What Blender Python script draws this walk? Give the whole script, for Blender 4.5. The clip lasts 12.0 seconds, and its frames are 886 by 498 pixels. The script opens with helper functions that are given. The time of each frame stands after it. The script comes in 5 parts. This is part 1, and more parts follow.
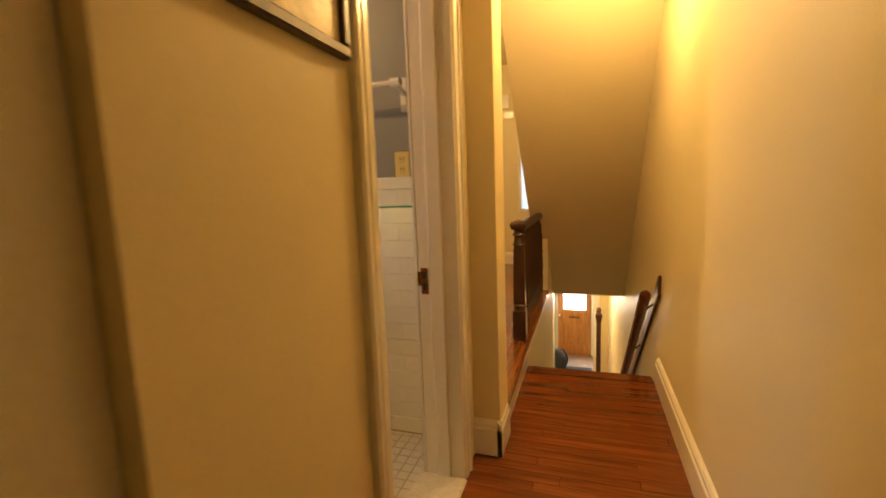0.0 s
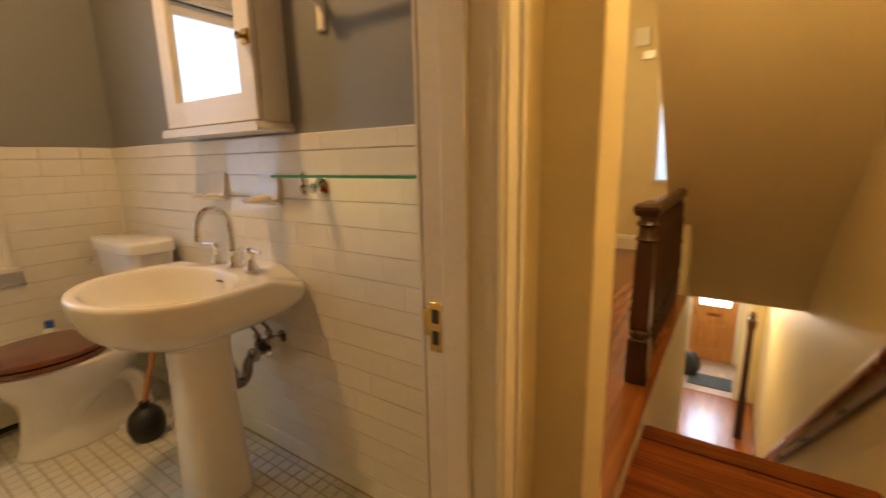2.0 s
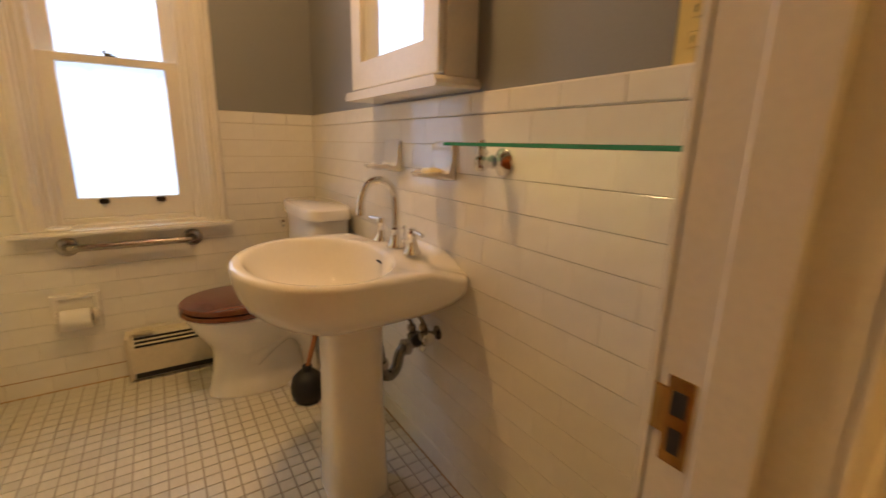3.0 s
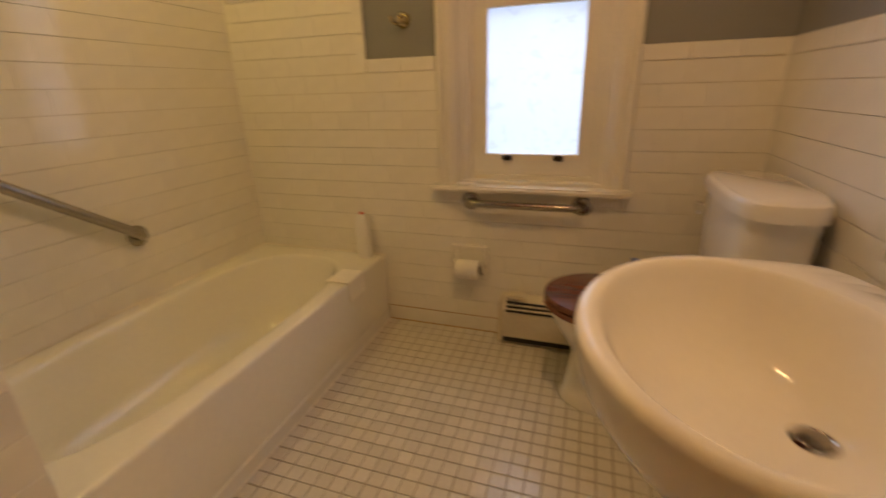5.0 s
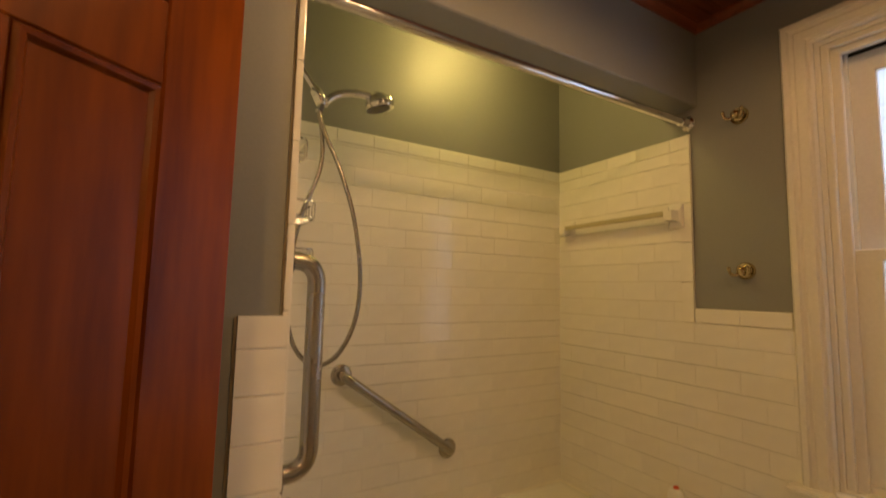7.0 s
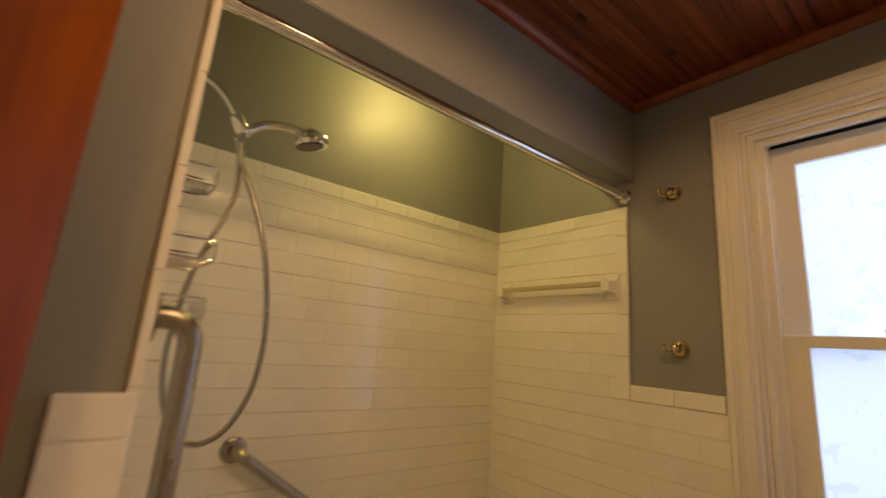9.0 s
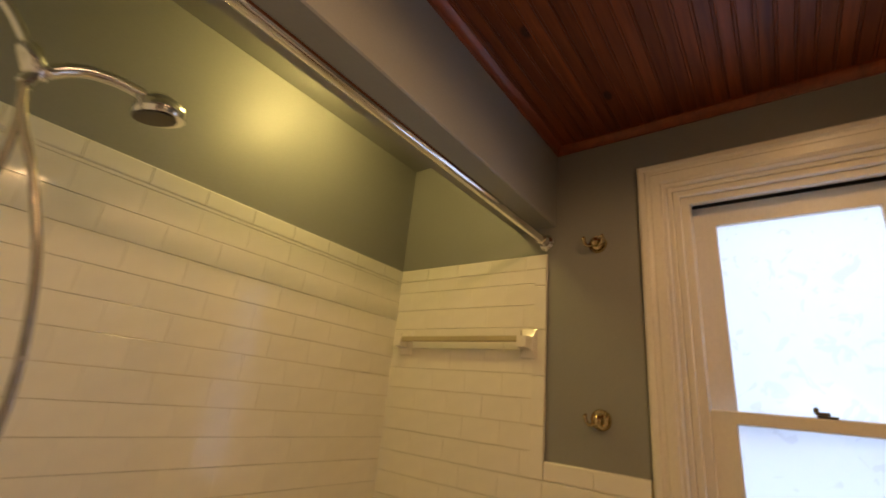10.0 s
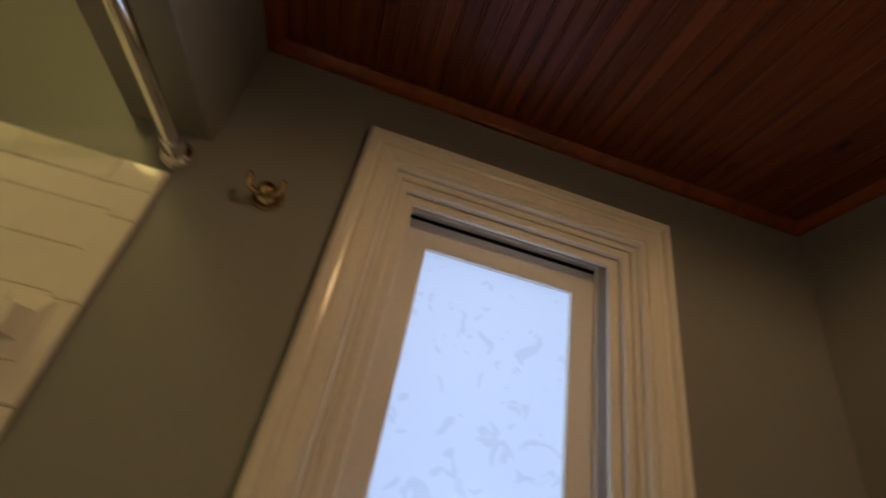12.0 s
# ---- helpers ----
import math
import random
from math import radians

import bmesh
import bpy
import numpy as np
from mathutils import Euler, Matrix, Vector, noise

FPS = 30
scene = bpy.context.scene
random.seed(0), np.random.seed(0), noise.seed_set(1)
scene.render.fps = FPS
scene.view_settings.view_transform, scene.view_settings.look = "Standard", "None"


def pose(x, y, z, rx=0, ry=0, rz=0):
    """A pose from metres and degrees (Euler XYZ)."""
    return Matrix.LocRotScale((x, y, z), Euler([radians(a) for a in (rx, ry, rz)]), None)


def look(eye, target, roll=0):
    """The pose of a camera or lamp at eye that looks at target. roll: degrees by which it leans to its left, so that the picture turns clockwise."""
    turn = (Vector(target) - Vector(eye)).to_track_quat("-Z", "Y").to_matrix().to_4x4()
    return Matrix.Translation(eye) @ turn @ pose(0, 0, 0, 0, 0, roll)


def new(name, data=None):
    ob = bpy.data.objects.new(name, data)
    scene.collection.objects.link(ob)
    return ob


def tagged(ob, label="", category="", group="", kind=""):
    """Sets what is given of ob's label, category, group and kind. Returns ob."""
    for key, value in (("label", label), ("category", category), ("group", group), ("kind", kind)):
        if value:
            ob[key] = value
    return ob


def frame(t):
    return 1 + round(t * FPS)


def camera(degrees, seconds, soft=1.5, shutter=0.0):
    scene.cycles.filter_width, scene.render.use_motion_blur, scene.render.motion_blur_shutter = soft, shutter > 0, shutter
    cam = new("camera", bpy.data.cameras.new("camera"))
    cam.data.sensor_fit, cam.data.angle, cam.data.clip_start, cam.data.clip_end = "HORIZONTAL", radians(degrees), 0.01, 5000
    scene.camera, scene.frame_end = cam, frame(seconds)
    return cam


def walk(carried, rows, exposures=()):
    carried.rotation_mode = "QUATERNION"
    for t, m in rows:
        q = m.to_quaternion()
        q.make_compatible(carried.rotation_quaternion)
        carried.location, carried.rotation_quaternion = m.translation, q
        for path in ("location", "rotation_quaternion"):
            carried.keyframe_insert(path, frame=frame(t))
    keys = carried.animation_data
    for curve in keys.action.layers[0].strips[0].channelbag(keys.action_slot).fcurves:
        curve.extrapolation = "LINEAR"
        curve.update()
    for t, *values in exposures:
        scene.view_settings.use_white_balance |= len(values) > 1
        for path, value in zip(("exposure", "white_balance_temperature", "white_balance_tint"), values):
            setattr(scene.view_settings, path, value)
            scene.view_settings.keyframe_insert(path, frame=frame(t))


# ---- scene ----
cam = camera(91.1, 12.0, shutter=0.5)
PATH = [
    (0, (0.244, -0.217, 1.152), (-0.382, 1.665, 0.895), -2.1),
    (0.5, (0.261, 0.022, 1.133), (-0.296, 1.914, 0.803), -2.6),
    (1, (0.277, 0.262, 1.15), (-0.346, 2.137, 0.838), -0.2),
    (1.5, (0.229, 0.474, 1.134), (-0.542, 2.283, 0.769), -0.5),
    (2, (0.115, 0.673, 1.135), (-0.98, 2.299, 0.737), -1.1),
    (2.5, (-0.015, 0.792, 1.124), (-1.425, 2.135, 0.667), -0.4),
    (2.7, (-0.071, 0.845, 1.1), (-1.576, 2.082, 0.648), 0.4),
    (4.3, (-0.512, 1.023, 1.094), (-2.374, 1.119, 0.371), 0.0),
    (4.5, (-0.587, 1.062, 1.088), (-2.441, 0.968, 0.345), -0.4),
    (5, (-0.703, 1.026, 1.099), (-2.481, 0.421, 0.412), -1.7),
    (5.5, (-0.784, 1.007, 1.121), (-2.334, -0.14, 0.588), -1.3),
    (6, (-0.852, 1.026, 1.189), (-2.08, -0.517, 0.86), 0.0),
    (6.5, (-0.855, 1.034, 1.234), (-1.933, -0.649, 1.171), 0.8),
    (7, (-0.849, 1.052, 1.281), (-1.841, -0.675, 1.466), 1.2),
    (7.2, (-0.847, 1.055, 1.292), (-1.83, -0.668, 1.551), 1.3),
    (8.8, (-0.926, 1.017, 1.299), (-1.998, -0.617, 1.724), 4.5),
    (9, (-0.941, 0.953, 1.319), (-2.132, -0.594, 1.751), 4.3),
    (9.5, (-1.022, 0.809, 1.349), (-2.394, -0.539, 1.897), 3.7),
    (10, (-1.119, 0.715, 1.376), (-2.597, -0.462, 2.031), 5.9),
    (10.5, (-1.312, 0.615, 1.414), (-2.879, -0.322, 2.23), 6.9),
    (11, (-1.465, 0.543, 1.451), (-3.099, -0.128, 2.389), 9.4),
    (11.5, (-1.615, 0.48, 1.475), (-3.331, 0.291, 2.485), 9.6),
    (12, (-1.745, 0.498, 1.477), (-3.453, 0.787, 2.476), 12.1),
]
walk(cam, [(t, look(eye, target, roll)) for t, eye, target, roll in PATH],
     exposures=[(0.0, 0.28, 6950, 14), (1.0, 0.2, 6650, 12), (2.0, 0.18, 6550, 14), (4.4, -0.2, 6700, 20), (6.0, -0.45, 6900, 18), (7.0, -0.48, 6950, 18), (9.5, -0.46, 6500, 18), (10.4, -0.55, 6400, 20), (11.0, -0.85, 6200, 18), (11.5, -1.1, 6050, 16), (12.0, -1.22, 5900, 16)])

# ---- world and lights ----
world = bpy.data.worlds.new("world")
scene.world = world
world.use_nodes = True
wn = world.node_tree.nodes
sky = wn.new("ShaderNodeTexSky")
sky.sky_type, sky.sun_disc = "NISHITA", False
sky.sun_elevation, sky.sun_rotation = radians(35), radians(200)
wn["Background"].inputs["Strength"].default_value = 0.15
world.node_tree.links.new(sky.outputs[0], wn["Background"].inputs["Color"])


def lamp(name, kind, m, power, colour, **more):
    data = bpy.data.lights.new(name, kind)
    data.energy, data.color = power, colour
    if "size" in more:
        data.size = more["size"]
    if "size_y" in more:
        data.shape, data.size_y = "RECTANGLE", more["size_y"]
    if "radius" in more:
        data.shadow_soft_size = more["radius"]
    if "cone" in more:
        data.spot_size, data.spot_blend = radians(more["cone"]), 0.3
    ob = new(name, data)
    ob.matrix_world = m
    return ob


WARM, DAY = (1.0, 0.60, 0.24), (0.70, 0.83, 1.0)
lamp("bath_ceiling_lamp", "SPOT", look((-1.38, 0.97, 2.300), (-1.38, 0.99, 0)), 53, WARM, radius=0.075, cone=178)
lamp("tub_lamp", "POINT", pose(-1.82, -0.36, 2.388), 16, (1.0, 0.76, 0.21), radius=0.10)
lamp("window_daylight", "AREA", look((-3.0, 0.80, 1.45), (0, 0.80, 1.3)), 18, DAY, size=0.9, size_y=1.7)
lamp("hall_lamp", "POINT", pose(0.32, 1.94, 2.16), 32, (1.0, 0.62, 0.22), radius=0.08)
lamp("upper_hall_lamp", "POINT", pose(-0.95, 3.6, 2.45), 42, (1.0, 0.66, 0.25), radius=0.08)
lamp("lower_hall_lamp", "POINT", pose(0.0, 7.0, -0.55), 36, (1.0, 0.72, 0.36), radius=0.08)
lamp("far_window_daylight", "AREA", look((-0.4, 6.4, 1.5), (-0.4, 5.0, 1.4)), 10, (0.85, 0.95, 1.0), size=0.7, size_y=1.2)
lamp("front_door_daylight", "AREA", look((0.0, 10.15, -1.0), (0.0, 9.0, -1.6)), 70, (0.9, 0.95, 1.0), size=0.8, size_y=1.2)

# ---- materials ----


def material(name, colour, rough=0.5, metal=0.0, vary=0.08, scale=6.0, bump=0.0, grain=60.0, spread=0.06, coat=0.0, per_piece=0.0):
    """A plain surface: colour that varies at two scales, roughness that varies, fine bump."""
    mat = bpy.data.materials.new(name)
    mat.use_nodes = True
    n, l = mat.node_tree.nodes, mat.node_tree.links
    b = n["Principled BSDF"]
    b.inputs["Metallic"].default_value = metal
    b.inputs["Coat Weight"].default_value = coat
    tc = n.new("ShaderNodeTexCoord")
    big, small = n.new("ShaderNodeTexNoise"), n.new("ShaderNodeTexNoise")
    big.inputs["Scale"].default_value, small.inputs["Scale"].default_value = scale, grain
    big.inputs["Detail"].default_value = 5
    for t in (big, small):
        l.new(tc.outputs["Object"], t.inputs["Vector"])
    add = n.new("ShaderNodeMath")
    add.operation = "ADD"
    l.new(big.outputs["Fac"], add.inputs[0])
    l.new(small.outputs["Fac"], add.inputs[1])
    ramp = n.new("ShaderNodeMapRange")
    ramp.inputs["From Min"].default_value, ramp.inputs["From Max"].default_value = 0.6, 1.4
    ramp.inputs["To Min"].default_value, ramp.inputs["To Max"].default_value = 1 - vary, 1 + vary
    l.new(add.outputs[0], ramp.inputs["Value"])
    last = ramp.outputs[0]
    if per_piece:
        oi = n.new("ShaderNodeObjectInfo")
        pr = n.new("ShaderNodeMapRange")
        pr.inputs["To Min"].default_value, pr.inputs["To Max"].default_value = 1 - per_piece, 1 + per_piece
        l.new(oi.outputs["Random"], pr.inputs["Value"])
        mul = n.new("ShaderNodeMath")
        mul.operation = "MULTIPLY"
        l.new(last, mul.inputs[0])
        l.new(pr.outputs[0], mul.inputs[1])
        last = mul.outputs[0]
    sc = n.new("ShaderNodeVectorMath")
    sc.operation = "SCALE"
    sc.inputs[0].default_value = colour
    l.new(last, sc.inputs["Scale"])
    l.new(sc.outputs[0], b.inputs["Base Color"])
    rr = n.new("ShaderNodeMapRange")
    rr.inputs["To Min"].default_value, rr.inputs["To Max"].default_value = max(0.02, rough - spread), min(1, rough + spread)
    l.new(big.outputs["Fac"], rr.inputs["Value"])
    l.new(rr.outputs[0], b.inputs["Roughness"])
    if bump:
        bp = n.new("ShaderNodeBump")
        bp.inputs["Strength"].default_value, bp.inputs["Distance"].default_value = bump, 0.002
        l.new(small.outputs["Fac"], bp.inputs["Height"])
        l.new(bp.outputs[0], b.inputs["Normal"])
    return mat


def wood(name, dark, light, rough=0.35, axis=0, stretch=14.0, coat=0.3, per_piece=0.2, per_island=False, knots=False):
    """Wood with grain along the axis, knots of darker figure and a varnish."""
    mat = bpy.data.materials.new(name)
    mat.use_nodes = True
    n, l = mat.node_tree.nodes, mat.node_tree.links
    b = n["Principled BSDF"]
    b.inputs["Coat Weight"].default_value, b.inputs["Coat Roughness"].default_value = coat, 0.15
    tc, mp = n.new("ShaderNodeTexCoord"), n.new("ShaderNodeMapping")
    s = [stretch * 4.0] * 3
    s[axis] = 2.5
    mp.inputs["Scale"].default_value = s
    rnd = n.new("ShaderNodeNewGeometry").outputs["Random Per Island"] if per_island else n.new("ShaderNodeObjectInfo").outputs["Random"]
    off = n.new("ShaderNodeVectorMath")
    off.operation = "MULTIPLY_ADD"
    off.inputs[1].default_value = (1, 1, 1)
    shift = n.new("ShaderNodeVectorMath")
    shift.operation = "SCALE"
    shift.inputs[0].default_value = (37.0, 19.0, 53.0)
    l.new(rnd, shift.inputs["Scale"])
    l.new(tc.outputs["Object"], off.inputs[0])
    l.new(shift.outputs[0], off.inputs[2])
    l.new(off.outputs[0], mp.inputs["Vector"])
    fig, fine = n.new("ShaderNodeTexNoise"), n.new("ShaderNodeTexNoise")
    fig.inputs["Scale"].default_value, fine.inputs["Scale"].default_value = 0.55, 3.0
    fig.inputs["Detail"].default_value, fine.inputs["Detail"].default_value = 3, 4
    fig.inputs["Distortion"].default_value = 1.2
    l.new(mp.outputs[0], fig.inputs["Vector"])
    l.new(mp.outputs[0], fine.inputs["Vector"])
    mix = n.new("ShaderNodeMath")
    mix.operation = "MULTIPLY_ADD"
    mix.inputs[1].default_value = 0.45
    l.new(fine.outputs["Fac"], mix.inputs[0])
    l.new(fig.outputs["Fac"], mix.inputs[2])
    cr = n.new("ShaderNodeValToRGB")
    cr.color_ramp.elements[0].position, cr.color_ramp.elements[1].position = 0.5, 0.92
    cr.color_ramp.elements[0].color, cr.color_ramp.elements[1].color = (*dark, 1), (*light, 1)
    l.new(mix.outputs[0], cr.inputs[0])
    pr = n.new("ShaderNodeMapRange")
    pr.inputs["To Min"].default_value, pr.inputs["To Max"].default_value = 1 - per_piece, 1 + per_piece
    l.new(rnd, pr.inputs["Value"])
    sc = n.new("ShaderNodeVectorMath")
    sc.operation = "SCALE"
    if knots:
        kmap, spot, dark_knot, kn = n.new("ShaderNodeMapping"), n.new("ShaderNodeTexVoronoi"), n.new("ShaderNodeMapRange"), n.new("ShaderNodeMath")
        kmap.inputs["Scale"].default_value = [3.0 if k == axis else 5.5 for k in range(3)]
        l.new(off.outputs[0], kmap.inputs["Vector"])
        l.new(kmap.outputs[0], spot.inputs["Vector"])
        spot.inputs["Scale"].default_value = 1.0
        dark_knot.inputs["From Min"].default_value, dark_knot.inputs["From Max"].default_value = 0.05, 0.09
        dark_knot.inputs["To Min"].default_value, dark_knot.inputs["To Max"].default_value = 0.25, 1.0
        l.new(spot.outputs["Distance"], dark_knot.inputs["Value"])
        kn.operation = "MULTIPLY"
        l.new(pr.outputs[0], kn.inputs[0])
        l.new(dark_knot.outputs[0], kn.inputs[1])
    l.new(cr.outputs[0], sc.inputs[0])
    l.new((kn if knots else pr).outputs[0], sc.inputs["Scale"])
    l.new(sc.outputs[0], b.inputs["Base Color"])
    b.inputs["Roughness"].default_value = rough
    bp = n.new("ShaderNodeBump")
    bp.inputs["Strength"].default_value, bp.inputs["Distance"].default_value = 0.12, 0.001
    l.new(fine.outputs["Fac"], bp.inputs["Height"])
    l.new(bp.outputs[0], b.inputs["Normal"])
    return mat


def clear_glass(name, tint, rough=0.0):
    mat = bpy.data.materials.new(name)
    mat.use_nodes = True
    b = mat.node_tree.nodes["Principled BSDF"]
    b.inputs["Base Color"].default_value, b.inputs["Roughness"].default_value = (*tint, 1), rough
    b.inputs["Transmission Weight"].default_value, b.inputs["IOR"].default_value = 1.0, 1.45
    return mat


def frosted_glass(name, tint, etched):
    """A pane that scatters the daylight behind it, with etched figures where the scatter is denser."""
    mat = bpy.data.materials.new(name)
    mat.use_nodes = True
    n, l = mat.node_tree.nodes, mat.node_tree.links
    n.remove(n["Principled BSDF"])
    tr, gl, mx = n.new("ShaderNodeBsdfTranslucent"), n.new("ShaderNodeBsdfGlossy"), n.new("ShaderNodeMixShader")
    gl.inputs["Roughness"].default_value = 0.5
    fr = n.new("ShaderNodeFresnel")
    tc = n.new("ShaderNodeTexCoord")
    no = n.new("ShaderNodeTexNoise")
    no.inputs["Scale"].default_value, no.inputs["Detail"].default_value, no.inputs["Distortion"].default_value = 12.0, 2, 2.0
    l.new(tc.outputs["Object"], no.inputs["Vector"])
    cr = n.new("ShaderNodeValToRGB")
    cr.color_ramp.elements[0].position, cr.color_ramp.elements[1].position = 0.60, 0.63
    cr.color_ramp.elements[0].color = (*tint, 1)
    cr.color_ramp.elements[1].color = (*(c * (1 - etched) for c in tint), 1)
    l.new(no.outputs["Fac"], cr.inputs[0])
    l.new(cr.outputs[0], tr.inputs["Color"])
    l.new(fr.outputs[0], mx.inputs[0])
    l.new(tr.outputs[0], mx.inputs[1])
    l.new(gl.outputs[0], mx.inputs[2])
    l.new(mx.outputs[0], n["Material Output"].inputs["Surface"])
    return mat


def glowing(name, colour, strength):
    mat = bpy.data.materials.new(name)
    mat.use_nodes = True
    b = mat.node_tree.nodes["Principled BSDF"]
    b.inputs["Base Color"].default_value = (0.8, 0.8, 0.8, 1)
    b.inputs["Emission Color"].default_value, b.inputs["Emission Strength"].default_value = (*colour, 1), strength
    return mat


CREAM = material("cream_wall_paint", (0.71, 0.62, 0.39), 0.55, vary=0.04, scale=2.0, bump=0.15, grain=180)
GREY = material("grey_wall_paint", (0.243, 0.245, 0.236), 0.46, vary=0.05, scale=2.5, bump=0.12, grain=200)
TRIM = material("white_trim_paint", (0.78, 0.75, 0.68), 0.22, vary=0.05, scale=5, bump=0.08, grain=90)
SHEET = material("white_tile_glaze", (0.80, 0.775, 0.70), 0.085, vary=0.03, scale=3, per_piece=0.02, spread=0.04, bump=0.02, grain=25)
GROUT = material("tile_grout", (0.52, 0.44, 0.31), 0.9, vary=0.15, scale=8, bump=0.3, grain=300)
FLOORGROUT = material("dirty_floor_grout", (0.33, 0.28, 0.21), 0.9, vary=0.25, scale=5, bump=0.3, grain=300)
FLOORTILE = material("white_mosaic_glaze", (0.64, 0.61, 0.54), 0.17, vary=0.06, scale=2.2, per_piece=0.07, spread=0.1)
PORCELAIN = material("white_porcelain", (0.82, 0.79, 0.72), 0.06, vary=0.02, scale=3, spread=0.03, coat=0.4)
ENAMEL = material("bath_enamel", (0.80, 0.78, 0.70), 0.10, vary=0.03, scale=3, spread=0.06, coat=0.3)
CHROME = material("chrome", (0.80, 0.80, 0.80), 0.07, 1.0, vary=0.02, spread=0.02)
STEEL = material("brushed_steel", (0.40, 0.37, 0.33), 0.26, 1.0, vary=0.04, scale=6, spread=0.04)
DULL = material("tarnished_chrome", (0.26, 0.24, 0.21), 0.22, 1.0, vary=0.25, scale=25, spread=0.1)
BRASS = material("aged_brass", (0.60, 0.42, 0.15), 0.16, 1.0, vary=0.2, scale=30, spread=0.1)
HOOKBRASS = material("polished_pale_brass", (0.58, 0.47, 0.28), 0.12, 1.0, vary=0.1, scale=30, spread=0.06)
BRONZE = material("tarnished_bronze", (0.16, 0.115, 0.045), 0.34, 0.9, vary=0.3, scale=30, spread=0.12)
BLACK = material("black_rubber", (0.012, 0.012, 0.013), 0.45, vary=0.2, scale=30)
DARKMETAL = material("dark_bronze", (0.05, 0.04, 0.03), 0.35, 0.8, vary=0.2)
MIRROR = material("mirror_silver", (0.9, 0.91, 0.9), 0.01, 1.0, vary=0.0, spread=0.0)
BEIGE = material("beige_heater_enamel", (0.66, 0.60, 0.47), 0.4, vary=0.08, scale=8)
PAPER = material("tissue_paper", (0.82, 0.80, 0.75), 0.9, vary=0.03, bump=0.3, grain=150)
CAULK = material("bathroom_caulk", (0.74, 0.70, 0.60), 0.6, vary=0.15, scale=12)
STAIN = material("rust_stained_caulk", (0.40, 0.25, 0.10), 0.7, vary=0.3, scale=9)
CLOTH = material("white_terry", (0.82, 0.79, 0.72), 0.8, vary=0.05)
PLASTIC = material("white_plastic", (0.80, 0.79, 0.75), 0.35, vary=0.03)
IVORY = material("yellowed_ivory_plastic", (0.72, 0.58, 0.22), 0.35, vary=0.05)
BLUE = material("blue_plastic", (0.05, 0.13, 0.5), 0.35)
# alcove towel bar: its shade is put into this darker yellowish colour
SHADED_ACRYLIC = material("yellowed_acrylic", (0.46, 0.41, 0.25), 0.3, vary=0.06)
RED = material("red_plastic", (0.6, 0.08, 0.03), 0.4)
SOAP = material("cream_soap", (0.78, 0.68, 0.38), 0.4)
PRINT = material("pale_print", (0.62, 0.54, 0.34), 0.25, vary=0.2, scale=9)
BAG = material("black_nylon", (0.02, 0.02, 0.024), 0.6, vary=0.3, scale=12, bump=0.4)
MAT = material("dark_coir_mat", (0.05, 0.06, 0.07), 0.95, vary=0.5, scale=40, bump=0.6)
PINKFLOOR = material("pale_vestibule_tile", (0.46, 0.36, 0.30), 0.25, vary=0.15, scale=4)
MARBLE = material("marble_threshold", (0.66, 0.62, 0.54), 0.25, vary=0.15, scale=7)
OAKFLOOR = wood("varnished_oak_strip", (0.11, 0.024, 0.005), (0.22, 0.058, 0.012), 0.24, 0, 11, 0.4, 0.10)
OAKFLOOR_Y = wood("varnished_oak_strip_long", (0.16, 0.045, 0.010), (0.33, 0.115, 0.028), 0.25, 1, 18, 0.5, 0.2)
DOORWOOD = wood("red_stained_pine", (0.100, 0.018, 0.001), (0.215, 0.046, 0.002), 0.38, 2, 5, 0.0, 0.10)
DOORWOOD.node_tree.nodes["Principled BSDF"].inputs["Specular IOR Level"].default_value = 0.18
CEILWOOD = wood("stained_beadboard", (0.092, 0.020, 0.005), (0.205, 0.050, 0.012), 0.46, 0, 9, 0.04, 0.16, True, knots=True)
CEILWOOD.node_tree.nodes["Principled BSDF"].inputs["Specular IOR Level"].default_value = 0.25
CEILTRIM = wood("stained_cove", (0.16, 0.03, 0.007), (0.27, 0.055, 0.012), 0.35, 0, 10, 0.2, 0.05)
DARKWOOD = wood("dark_walnut_stain", (0.018, 0.006, 0.003), (0.06, 0.018, 0.008), 0.4, 2, 10, 0.15, 0.1)
BOARDWOOD = wood("dark_red_backboard", (0.045, 0.012, 0.005), (0.11, 0.030, 0.012), 0.5, 1, 10, 0.05, 0.1)
RAILWOOD = wood("brown_handrail", (0.10, 0.026, 0.008), (0.22, 0.06, 0.018), 0.25, 1, 10, 0.4, 0.1)
SEATWOOD = wood("mahogany_seat", (0.085, 0.022, 0.008), (0.20, 0.06, 0.022), 0.25, 1, 9, 0.4, 0.1)
FRONTDOOR = wood("golden_oak_door", (0.36, 0.13, 0.025), (0.58, 0.25, 0.06), 0.3, 2, 9, 0.3, 0.05)
HANDLEWOOD = wood("pale_stick", (0.30, 0.10, 0.03), (0.45, 0.2, 0.07), 0.5, 2, 9, 0.1, 0.05)
SHELFGLASS = clear_glass("green_shelf_glass", (0.62, 0.92, 0.80))
EDGEGLASS = material("green_glass_edge", (0.03, 0.30, 0.16), 0.08, vary=0.05)
PANE_LO = frosted_glass("frosted_pane", (0.84, 0.91, 1.0), 0.08)
PANE_UP = frosted_glass("etched_pane", (0.84, 0.91, 1.0), 0.09)
BULB = glowing("lit_opal_glass", (1.0, 0.72, 0.38), 6.0)

# ---- building helpers ----


